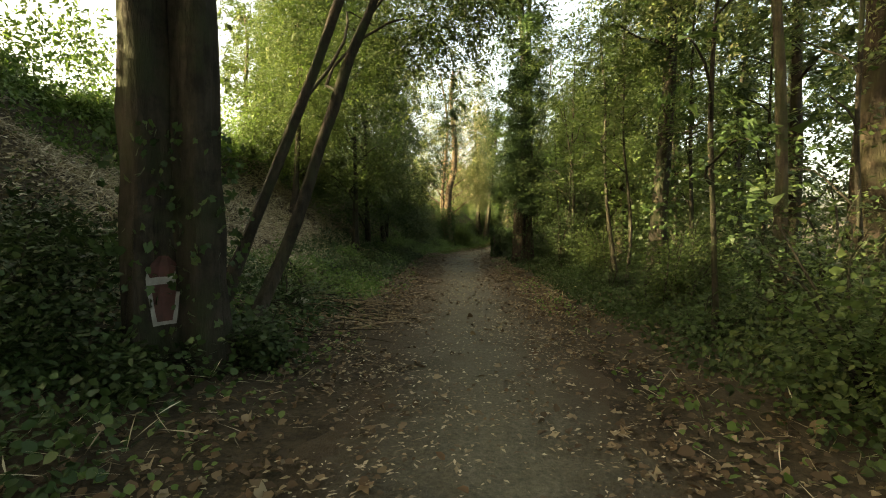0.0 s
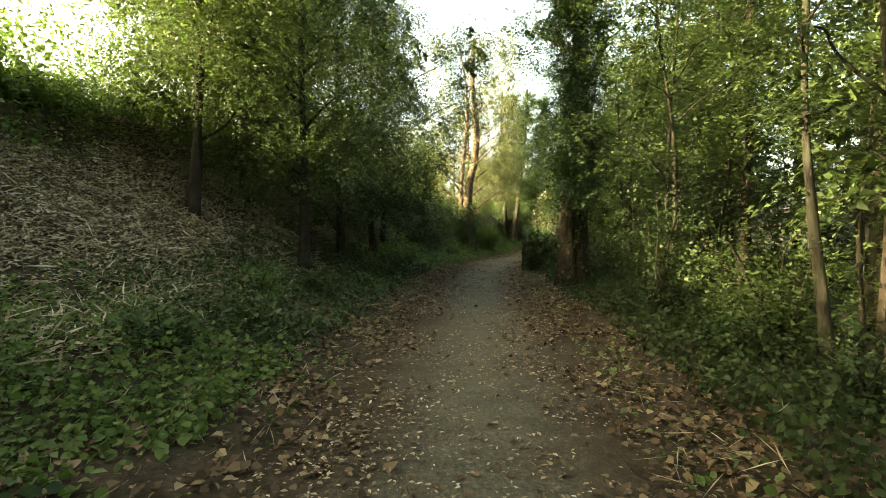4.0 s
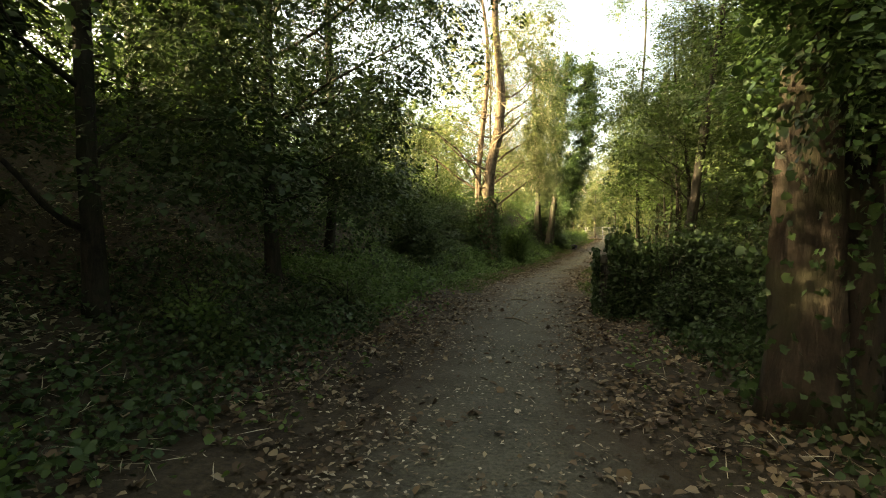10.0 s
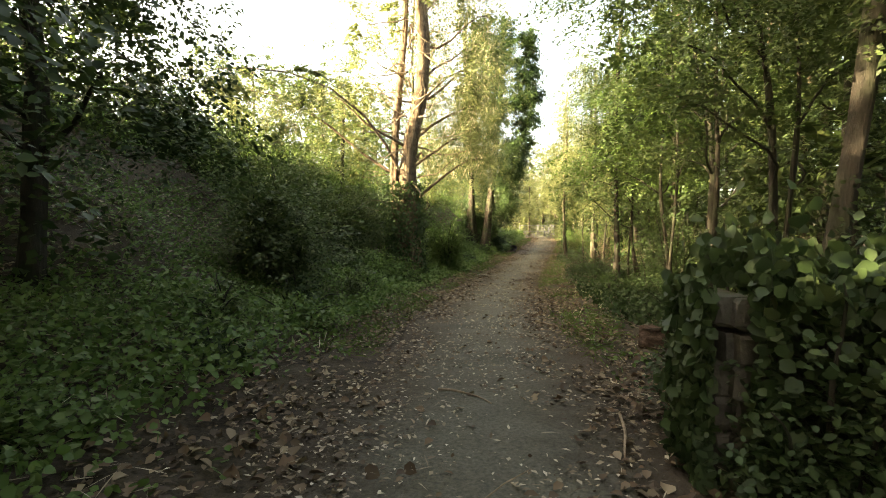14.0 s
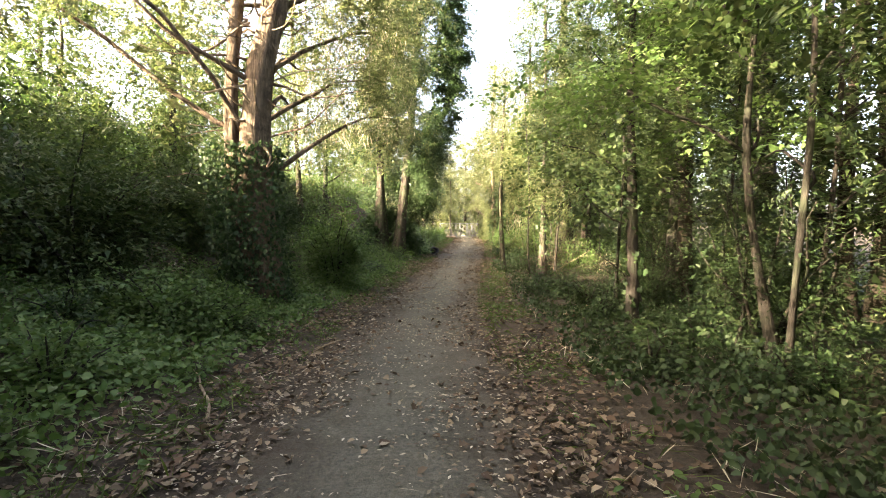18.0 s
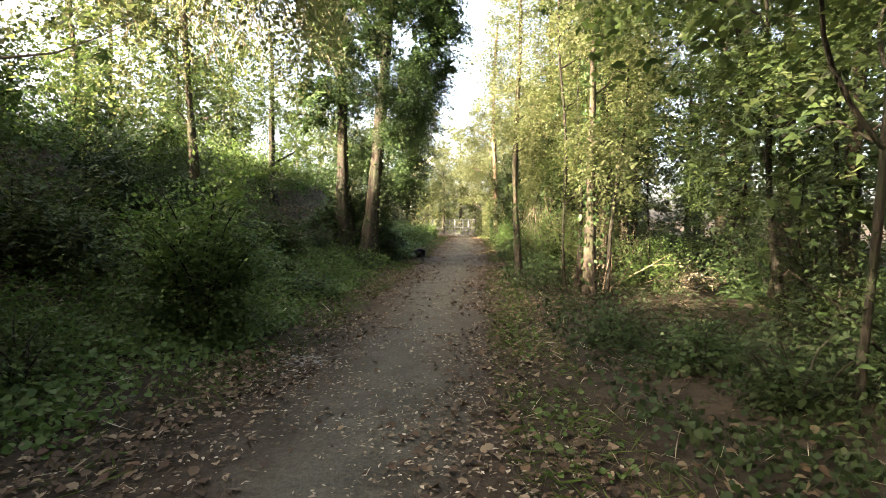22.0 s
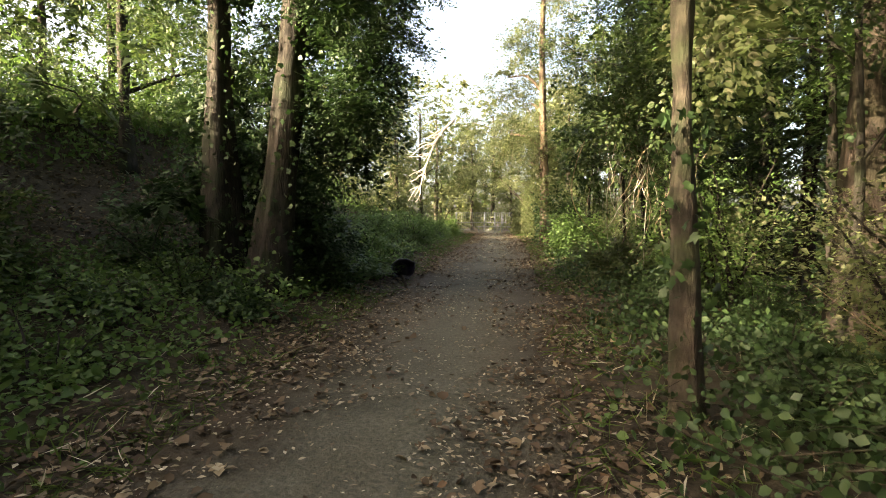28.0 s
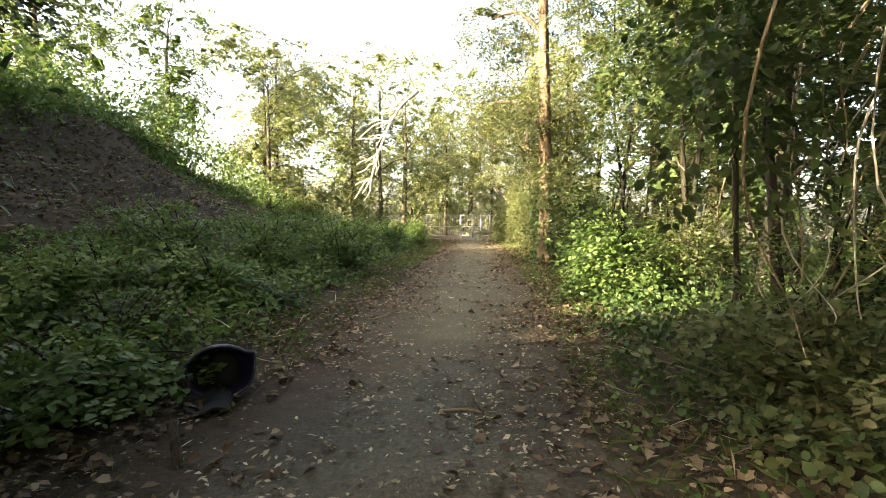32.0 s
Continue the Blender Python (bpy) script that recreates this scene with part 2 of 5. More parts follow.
M_CLOTH = plain_material("black_cloth", (0.012, 0.012, 0.014), 0.9)
M_WHITE = plain_material("white_paint", (0.2, 0.2, 0.19), 0.8, 0, 0.3)
M_RED = plain_material("red_paint", (0.045, 0.013, 0.011), 0.8, 0, 0.4)


# ---- makers ----
def np_mesh(name, verts, faces, mat):
    verts, faces = np.ascontiguousarray(verts, np.float32), np.ascontiguousarray(faces, np.int32)
    me = bpy.data.meshes.new(name)
    k = faces.shape[1]
    me.vertices.add(len(verts))
    me.vertices.foreach_set("co", verts.ravel())
    me.loops.add(faces.size)
    me.loops.foreach_set("vertex_index", faces.ravel())
    me.polygons.add(len(faces))
    me.polygons.foreach_set("loop_start", np.arange(0, faces.size, k, dtype=np.int32))
    me.update(calc_edges=True)
    me.materials.append(mat)
    return me


def shade(me):
    me.polygons.foreach_set("use_smooth", np.ones(len(me.polygons), bool))
    return me


def put(name, me, parent=None, label="", **tags):
    ob = new(name, me)
    if parent:
        ob.parent = parent
    if label or tags:
        tagged(ob, label, **tags)
    return ob


def thing(name, x, y, z, label, category, group=""):
    e = new(name)
    e.empty_display_size = 0.2
    e.matrix_world = pose(x, y, z)
    return tagged(e, label, category, group)


def clear_of_path(p, margin, height):
    """Which of the points p (in the world) leave the walkers' way free."""
    d = np.abs(p[:, 0] - pc(p[:, 1]))
    return (d > margin) | (p[:, 2] > gz(p[:, 1]) + height)


def leaves(name, p, size, mat, origin=(0, 0, 0), flat=0.5, aspect=0.42, down=0.25, margin=1.25, height=2.7, fold=0.25, seed=1, split=0.0, kite=0.0, vary=0.4, lobed=False):
    """One mesh of many single leaves at the world points p: folded kites within kite metres of the path, plain blades further off.
    flat: how level they lie; down: how far the tips hang; split: within this of the path, three small leaves for one."""
    r = np.random.default_rng(seed)
    p = np.asarray(p, float)
    way = p[:, 3:] if p.shape[1] == 9 else None
    p = p[:, :3]
    size = np.broadcast_to(np.asarray(size, float), (len(p),))
    keep = clear_of_path(p, margin, height) & (p[:, 2] > H(p[:, 0], p[:, 1]) - 0.03)
    p, size = p[keep], size[keep]
    way = way[keep] if way is not None else None
    if split:
        near = (np.abs(p[:, 0] - pc(p[:, 1])) < split) & (p[:, 2] < gz(p[:, 1]) + 6) & (p[:, 1] < 72)
        more = [p[near] + r.normal(0, 1, (near.sum(), 3)) * size[near, None] * 0.9 for _ in range(2)]
        size = np.concatenate([np.where(near, size * 0.62, size), size[near] * 0.62, size[near] * 0.62])
        p = np.concatenate([p] + more)
        ok = clear_of_path(p, margin, height)
        way = np.concatenate([way, way[near], way[near]])[ok] if way is not None else None
        p, size = p[ok], size[ok]
    if not lobed and aspect > 0.1:
        by = (np.abs(p[:, 0] - pc(p[:, 1])) < 3.6) & (p[:, 2] < gz(p[:, 1]) + 6) & (p[:, 1] < 66)
        size = np.where(by, np.minimum(size, 0.085), size)
    size = size * r.uniform(1 - vary, 1 + vary, len(p))
    n = len(p)
    a = r.uniform(0, 2 * np.pi, n)
    up = np.stack([r.normal(0, 1 - flat, n), r.normal(0, 1 - flat, n), np.abs(r.normal(flat, 0.35, n)) + 0.05], 1)
    up /= np.linalg.norm(up, axis=1)[:, None]
    ax = np.stack([np.cos(a), np.sin(a), r.normal(-down, 0.35, n)], 1)
    if way is not None:
        up = way[:, :3] + r.normal(0, 0.3, (n, 3))
        up /= np.linalg.norm(up, axis=1)[:, None] + 1e-9
        ax = way[:, 3:] + r.normal(0, 0.25, (n, 3))
    ax -= up * (ax * up).sum(1)[:, None]
    ax /= np.linalg.norm(ax, axis=1)[:, None] + 1e-9
    side = np.cross(up, ax)
    L, W = size[:, None], (size * aspect * r.uniform(0.8, 1.25, n))[:, None]
    fine = (np.abs(p[:, 0] - pc(p[:, 1])) < kite) & (p[:, 2] < gz(p[:, 1]) + 2.8)
    k = fine
    rise = up[k] * W[k] * fold
    v1 = np.stack([p[k] - ax[k] * L[k] * 0.5, p[k] - ax[k] * L[k] * 0.22 - side[k] * W[k] * 0.85 + rise, p[k] + ax[k] * L[k] * 0.15 - side[k] * W[k] * 0.8 + rise, p[k] + ax[k] * L[k] * 0.5,
                   p[k] + ax[k] * L[k] * 0.15 + side[k] * W[k] * 0.8 + rise, p[k] - ax[k] * L[k] * 0.22 + side[k] * W[k] * 0.85 + rise], 1).reshape(-1, 3)
    i = np.arange(k.sum())[:, None] * 6
    f1 = np.concatenate([i + [0, 1, 2], i + [0, 2, 3], i + [0, 3, 4], i + [0, 4, 5]])
    if lobed:
        m = int(k.sum())
        rim = []
        for along, out in ((-0.5, 0.05), (-0.28, 0.75), (-0.12, 0.5), (0.08, 1.05), (0.2, 0.45), (0.5, 0.0), (0.22, -0.45), (0.05, -1.0), (-0.14, -0.5), (-0.3, -0.7)):
            o, g = out + r.normal(0, 0.16, m)[:, None], along + r.normal(0, 0.05, m)[:, None]
            curl = np.abs(o) ** 1.5 * W[k] * r.uniform(-0.2, 0.9, m)[:, None] * fold * 2
            rim.append(p[k] + ax[k] * L[k] * g + side[k] * W[k] * o + up[k] * curl)
        v1 = np.stack([p[k]] + rim, 1).reshape(-1, 3)
        i = np.arange(m)[:, None] * 11
        f1 = np.concatenate([i + [0, j + 1, (j + 1) % 10 + 1] for j in range(10)])
    k = ~fine
    skew = r.uniform(-0.4, 0.4, k.sum())[:, None]
    v2 = np.stack([p[k] - ax[k] * L[k] * 0.5 + side[k] * W[k] * skew * 0.4, p[k] - ax[k] * L[k] * 0.08 - side[k] * W[k] * 0.95 + up[k] * W[k] * fold, p[k] + ax[k] * L[k] * 0.5 + side[k] * W[k] * skew,
                   p[k] - ax[k] * L[k] * 0.02 + side[k] * W[k] * 0.9 + up[k] * W[k] * fold], 1)
    whole = (np.abs(p[k][:, 0] - pc(p[k][:, 1])) < 3.4) & (p[k][:, 1] < 62) & (p[k][:, 2] < gz(p[k][:, 1]) + 3.6) if aspect > 0.1 else np.zeros(len(v2), bool)
    i = np.arange(len(v2))[:, None] * 4 + len(v1)
    tri = ~whole
    v2[tri, 1] -= side[k][tri] * W[k][tri] * 0.15
    v2[tri, 2] += side[k][tri] * W[k][tri] * 0.9
    f2 = np.concatenate([i + [0, 1, 2], (i + [0, 2, 3])[whole]])
    v2 = v2.reshape(-1, 3)
    return np_mesh(name, np.concatenate([v1, v2]) - np.asarray(origin), np.concatenate([f1, f2]), mat)


def tube(pts, rad, sides=8, rough=0.0, seed=0, flare=0.0):
    """Vertices and faces of a bent, tapering, slightly uneven rod."""
    r = np.random.default_rng(seed)
    pts, rad = np.asarray(pts, float), np.asarray(rad, float)
    n = len(pts)
    t = np.gradient(pts, axis=0)
    t /= np.linalg.norm(t, axis=1)[:, None] + 1e-9
    ref = np.array([1.0, 0, 0]) if abs(t[0, 2]) > 0.7 else np.array([0, 0, 1.0])
    u = np.cross(t, ref)
    u /= np.linalg.norm(u, axis=1)[:, None] + 1e-9
    w = np.cross(t, u)
    a = np.linspace(0, 2 * np.pi, sides, endpoint=False)
    ridge = 1 + rough * (np.sin(a * 3 + r.uniform(0, 6)) * 0.6 + np.sin(a * 5 + r.uniform(0, 6)) * 0.5)
    g = r.normal(0, rough * 0.5, (n, sides))
    g = (g + np.roll(g, 1, 0) + np.roll(g, -1, 0)) * 0.6
    twist = np.sin(a[None, :] * 2 + np.linspace(0, r.uniform(2, 5), n)[:, None]) * rough * 0.7
    rr = rad[:, None] * (ridge[None, :] + g + twist)
    if rough:
        k = r.normal(0, rough * 0.8, n + 4)
        rr *= 1 + np.convolve(k, np.ones(5) / 5, "valid")[:, None]
    if flare:
        rr *= 1 + flare * np.exp(-np.linspace(0, 1, n) * 14)[:, None] * (1 + 0.5 * np.sin(a * 4 + 1))[None, :]
    v = pts[:, None, :] + rr[..., None] * (np.cos(a)[None, :, None] * u[:, None, :] + np.sin(a)[None, :, None] * w[:, None, :])
    i = np.arange(n - 1)[:, None] * sides + np.arange(sides)[None, :]
    j = np.arange(n - 1)[:, None] * sides + (np.arange(sides)[None, :] + 1) % sides
    f = np.stack([i, j, j + sides, i + sides], -1).reshape(-1, 4)
    v = np.concatenate([v.reshape(-1, 3), pts[:1], pts[-1:]])
    c0, c1 = n * sides, n * sides + 1
    s = np.arange(sides)
    e = (s + 1) % sides
    caps = np.concatenate([np.stack([e, s, np.full(sides, c0), np.full(sides, c0)], 1), np.stack([s + (n - 1) * sides, e + (n - 1) * sides, np.full(sides, c1), np.full(sides, c1)], 1)])
    return v, f, caps


def rod_mesh(name, rods, mat, origin=(0, 0, 0)):
    """One mesh of several rods (pts, radii, sides, rough, seed, flare)."""
    V, F, base = [], [], 0
    for rod in rods:
        v, f, c = tube(*rod)
        V.append(v)
        tri = c[:, :3]
        F += [f[:, [0, 1, 2]] + base, f[:, [0, 2, 3]] + base, tri + base]
        base += len(v)
    return shade(np_mesh(name, np.concatenate(V) - np.asarray(origin), np.concatenate(F), mat))


def bend(a, b, n, sag=0.0, wob=0.05, seed=0):
    """A gently bent line from a to b."""
    r = np.random.default_rng(seed)
    a, b = np.asarray(a, float), np.asarray(b, float)
    t = np.linspace(0, 1, n)[:, None]
    L = np.linalg.norm(b - a)
    p = a + (b - a) * t
    for k in (1, 2, 3):
        p += r.normal(0, wob * L / k / 2, 3) * np.sin(np.pi * k * t)
    p[:, 2] += (sag * L * np.sin(np.pi * t))[:, 0]
    return p


def sprays(c, out, n, length, width, r, droop=0.25):
    """n leaves shared among flat sprays: at each point c a twig runs out along out, with leaves to both sides of it.
    Rows of place, the way the leaf's face looks, the way its tip points."""
    m = len(c)
    out = out / (np.linalg.norm(out, axis=1)[:, None] + 1e-9)
    out = out * [1, 1, 0.5] + r.normal(0, 0.3, (m, 3)) - [0, 0, droop]
    out /= np.linalg.norm(out, axis=1)[:, None] + 1e-9
    up = np.array([0, 0, 1.0]) + r.normal(0, 0.3, (m, 3))
    up -= out * (out * up).sum(1)[:, None]
    up /= np.linalg.norm(up, axis=1)[:, None] + 1e-9
    side = np.cross(up, out)
    L = np.broadcast_to(length, (m,)) * r.uniform(0.6, 1.35, m)
    k = r.integers(0, m, n)
    t, b = r.uniform(-0.5, 0.5, n), r.choice([-1.0, 1.0], n)
    w = width * L[k] * np.sqrt(np.clip(1.0 - (t + 0.1) ** 2 * 2.6, 0.08, 1)) * r.uniform(0.1, 1.0, n)
    p = c[k] + out[k] * (t * L[k])[:, None] + side[k] * (b * w)[:, None] + up[k] * r.normal(0, 0.035 * L[k].mean() + 0.012, n)[:, None]
    p[:, 2] -= 0.35 * (t + 0.5) ** 2 * L[k] * droop * 2 + w * 0.3
    tip = out[k] * 0.7 + side[k] * b[:, None] - [0, 0, 0.25]
    return np.concatenate([p, up[k], tip], 1)


def cloud(c, rad, n, seed=0, spray=34, hang=0.0, hollow=0.3):
    """n leaves in flat drooping sprays that fill an ellipsoid unevenly."""
    r = np.random.default_rng(seed)
    m = max(3, n // spray)
    d = r.normal(0, 1, (m, 3))
    d /= np.linalg.norm(d, axis=1)[:, None]
    q = r.uniform(hollow, 1.1, m) ** 0.7
    mid = d * q[:, None] * np.asarray(rad) * 0.95
    mid[:, 2] -= hang * np.abs(r.normal(0, 0.7, m))
    return sprays(mid + np.asarray(c), d * np.asarray(rad), n, float(np.clip(0.3 * np.mean(rad) + 0.3, 0.3, 1.0)), 0.38, r, 0.15 + 0.6 * hang)


SEED = [100]
OPEN_SPOTS = ((-0.05, 28.6, 0.8), (2.9, 44.3, 1.5))    # bare of undergrowth: the log, the brushwood


def overgrown(x, y):
    return all((x - a) ** 2 + (y - b) ** 2 > r * r for a, b, r in OPEN_SPOTS)



def tick():
    SEED[0] += 1
    return SEED[0]


def tree(x, y, h, r, label, clumps, leaf=0.1, mat=None, bark=None, lean=(0, 0), stems=((0, 0, 0, 0, 1.0),), ivy=None, ivy_n=2500, ivy_r=0.16,
         hang=0.3, name="tree", group="", sides=10, margin=1.25, flare=0.5, height=2.7, top=0.35, sink=0.12, crook=0.015, dense=1.0, column=None, ivy_stems=3, limb_every=1, limb=0.42, core=0.1):
    """A tree: one or more stems, a limb to every clump of leaves, and ivy up the stem.
    clumps: (dx, dy, z, rx, ry, rz, leaves); stems: (dx, dy, lean x, lean y, share of the radius)."""
    mat, bark = mat or M_LEAF, bark or M_BARK
    SEED[0] = int(1000 + abs(x) * 911 + abs(y) * 3571)
    z0 = hz(x, y)
    t = thing(name, x, y, z0, label, "tree", group)
    o = np.array([x, y, z0])
    lines = []
    for (dx, dy, lx, ly, share) in stems:
        s = tick()
        foot = o + [dx, dy, 0]
        foot[2] = hz(foot[0], foot[1]) - sink
        rings = 32
        line = bend(foot, o + [dx + lean[0] + lx, dy + lean[1] + ly, h], rings, 0, crook, s)
        line[:, 2] = np.sort(line[:, 2])
        lines.append(line)
        me = rod_mesh("trunk", [(line, r * share * np.linspace(1, top, rings), 22 if r > 0.2 else sides, 0.16 if r > 0.12 else 0.2, s, flare)], bark, o)
        put("trunk", me, t)
    pts, inner = [], []
    if column:
        low, high, wide, many = column
        q = np.random.default_rng(tick())
        for z in np.arange(low, high, 0.6):
            line = lines[q.integers(0, len(lines))]
            mid = np.array([np.interp(z + z0, line[:, 2], line[:, k]) for k in range(3)])
            w = wide * q.uniform(0.45, 1.3)
            pts.append(cloud(mid + [q.normal(0, 0.6 * wide), q.normal(0, 0.6 * wide), q.normal(0, 0.3)], (w, w, 0.75), int(many * 1.6), tick(), hang=hang))
    for i, (dx, dy, z, rx, ry, rz, n) in enumerate(clumps):
        s = tick()
        c = o + [dx, dy, z]
        if n:
            pts.append(cloud(c, (rx, ry, rz), int(n * dense * 1.6), s, hang=hang))
            inner.append(cloud(c, (0.6 * rx, 0.6 * ry, 0.6 * rz), int(n * dense * core), s + 7, hang=hang, hollow=0.0))
        line = lines[i % len(lines)]
        k = int(np.clip(np.searchsorted(line[:, 2], c[2] - 0.45 * math.hypot(dx, dy) - 0.3), 2, len(line) - 2))
        if math.hypot(*(c - line[k])[:2]) > 0.3 and i % limb_every == 0:
            rr = r * np.interp(k, [0, len(line)], [limb, 0.38 * limb])
            me = rod_mesh("limb", [(bend(line[k], c, 8, 0.08, 0.12, s), np.linspace(max(rr, 0.02), 0.01, 8), 5, 0.05, s)], bark, o)
            put("limb", me, t)
    if pts:
        size = np.concatenate([np.full(sum(map(len, pts)), leaf * 0.76), np.full(sum(map(len, inner)), leaf * 1.9)])
        put("crown", leaves("crown", np.concatenate(pts + inner), size, mat, o, aspect=0.36, margin=margin, height=height, seed=tick(), split=3.2 if leaf > 0.09 else 0, kite=2.4), t)
    if ivy:
        rr = np.random.default_rng(tick())
        P = []
        for line in lines[:ivy_stems]:
            zz = rr.uniform(ivy[0], ivy[1], ivy_n)
            q = np.stack([np.interp(zz + z0, line[:, 2], line[:, k]) for k in range(3)], 1)
            a = rr.uniform(0, 2 * np.pi, ivy_n)
            rad = np.interp(zz, [0, h], [r * 1.3, r * 0.75]) + np.abs(rr.normal(0.03, ivy_r, ivy_n))
            q[:, 0] += np.cos(a) * rad
            q[:, 1] += np.sin(a) * rad
            P.append(q)
        put("ivy", leaves("ivy", np.concatenate(P), 0.07, M_IVY, o, flat=0.2, aspect=0.5, down=0.7, margin=0.9, seed=tick(), kite=9, lobed=True), t, "dark glossy ivy")
    return t


def bush(x, y, rx, ry, h, n, label, leaf=0.07, mat=None, name="bush", stems=9, hang=0.1, margin=1.25, category="bush", lift=0.0, group=""):
    """A bush: bare stems that fan out from the foot, and sprays of leaves."""
    mat = mat or M_LEAF
    if not overgrown(x, y):
        return None
    SEED[0] = int(1000 + abs(x) * 911 + abs(y) * 3571)
    z0 = hz(x, y)
    t = thing(name, x, y, z0, label, category, group)
    o = np.array([x, y, z0])
    r = np.random.default_rng(tick())
    rods, pts, inner = [], [], []
    for i in range(stems):
        a = r.uniform(0, 2 * np.pi)
        q = r.uniform(0.2, 0.95)
        tip = o + [math.cos(a) * q * rx, math.sin(a) * q * ry, h * r.uniform(0.6, 1.0) * (1.1 - 0.5 * q)]
        tip[2] += hz(tip[0], tip[1]) - z0
        base = o + [r.normal(0, 0.12 * rx), r.normal(0, 0.12 * ry), 0]
        base[2] = hz(base[0], base[1]) - 0.04
        if clear_of_path(tip[None], margin, 2.5)[0]:
            rods.append((bend(base, tip, 7, 0.1, 0.06, tick()), np.linspace(0.012 + 0.006 * h, 0.004, 7), 5, 0.03, i))
        m = max(8, int(n * 2.0) // stems)
        k = max(2, m // 22)
        s = r.uniform(lift, 1, k)
        p = base + (tip - base) * s[:, None] + r.normal(0, 1, (k, 3)) * np.array([rx, ry, h]) * np.array([0.17, 0.17, 0.11])
        p[:, 2] -= hang * np.abs(r.normal(0, 1, k)) * s
        out = p - (o + [0, 0, 0.3 * h]) + r.normal(0, 0.2, (k, 3))
        inner.append(sprays(o + (p - o) * 0.75, out, m // 14, 0.3, 0.4, r, 0.1))
        pts.append(sprays(p, out, m, float(np.clip(0.2 * (rx + h) + 0.1, 0.2, 0.6)), 0.42, r, 0.1 + hang))
    for rod in rods:
        put("stem", rod_mesh("stem", [rod], M_BARKD, o), t)
    size = np.concatenate([np.full(sum(map(len, pts)), leaf * 0.74), np.full(sum(map(len, inner)), leaf * 1.5)])
    put("foliage", leaves("foliage", np.concatenate(pts + inner), size, mat, o, aspect=0.37, margin=margin, seed=tick(), kite=2.3), t)
    return t


# ---- ground, path ----
def line_of(spans):
    out = []
    for a, b, step in spans:
        out.append(np.arange(a, b, step))
    return np.unique(np.concatenate(out).round(3))


gx = line_of([(-1500, -300, 300), (-300, -60, 40), (-60, -16, 4), (-16, -9, 0.5), (-9, 8, 0.2), (8, 20, 0.6), (20, 60, 5), (60, 300, 40), (300, 1501, 300)])
gy = line_of([(-600, -40, 80), (-40, -6, 3), (-6, 70, 0.3), (70, 100, 1), (100, 200, 10), (200, 1501, 130)])
X, Y = np.meshgrid(gx, gy)
V = np.stack([X, Y, H(X, Y)], -1).reshape(-1, 3)
k = len(gx)
i = (np.arange(len(gy) - 1)[:, None] * k + np.arange(k - 1)[None, :]).ravel()
put("ground", shade(np_mesh("ground", V, np.stack([i, i + 1, i + k + 1, i + k], 1), M_SOIL)), None, "dark woodland soil rising to a bank", category="ground", kind="structure")

py = np.arange(-8, 90, 0.25)
u = np.linspace(-1, 1, 17)
rag = 1.4 + np.interp(py, [40, 50], [0, 0.25]) + 0.1 * np.sin(py * 1.1) + 0.07 * np.sin(py * 2.7 + 1) + 0.05 * np.sin(py * 7.1)
PX = pc(py)[:, None] + 0.12 + u[None, :] * rag[:, None]
PY = np.repeat(py[:, None], 17, 1)
PZ = H(PX, PY) + 0.026 - 0.06 * np.abs(u[None, :]) ** 4 - 0.012 * np.exp(-((np.abs(u[None, :]) - 0.35) / 0.18) ** 2) + 0.006 * waves(PX * 2.3, PY * 2.1)
V = np.stack([PX, PY, PZ], -1).reshape(-1, 3)
i = (np.arange(len(py) - 1)[:, None] * 17 + np.arange(16)[None, :]).ravel()
path_mesh = np_mesh("path", V, np.stack([i, i + 1, i + 18, i + 17], 1), M_PATH)
path_mesh.attributes.new("edge", "FLOAT", "POINT").data.foreach_set("value", np.repeat(np.abs(u)[None, :], len(py), 0).astype(np.float32).ravel())
put("path", shade(path_mesh), None, "trodden earth footpath strewn with leaf scraps", category="path", kind="structure")


# ---- ground cover ----
def strip(y0, y1, d0, d1, n, r):
    y = r.uniform(y0, y1, n)
    d = d0 + (d1 - d0) * r.uniform(0, 1, n)
    x = pc(y) + d
    return x, y, d


def cover(name, label, y0, y1, d0, d1, n, size, mat, hmax, seed, patch=0.3, flat=0.65, margin=1.3, cat="undergrowth", aspect=0.42):
    r = np.random.default_rng(seed)
    x, y, d = strip(y0, y1, d0, d1, n, r)
    keep = waves(x * 0.8, y * 0.8) + r.normal(0, 0.5, n) > patch - 0.6
    far = np.abs(d) - min(abs(d0), abs(d1))
    if abs(d0 - d1) > 1.5:
        keep &= far > (0.35 + 0.3 * waves(0 * y + 2, y * 0.8)) * r.uniform(-0.2, 1.6, n)
    for (sx, sy, sr) in OPEN_SPOTS:
        keep &= ((x - sx) ** 2 + (y - sy) ** 2 > sr * sr) | (r.uniform(0, 1, n) < 0.45)
    x, y = x[keep], y[keep]
    lift = np.abs(r.normal(0, 0.45, len(x))) * hmax * (0.6 + 0.4 * waves(x * 0.6, y * 0.5 + 3))
    p = np.stack([x, y, H(x, y) + 0.02 + np.clip(lift, 0, hmax * 1.6)], 1)
    put(name, leaves(name, p, size, mat, flat=flat, margin=margin, height=9, seed=seed, aspect=aspect, kite=2.3 if aspect > 0.1 else 0), None, label, category=cat, kind="stuff")


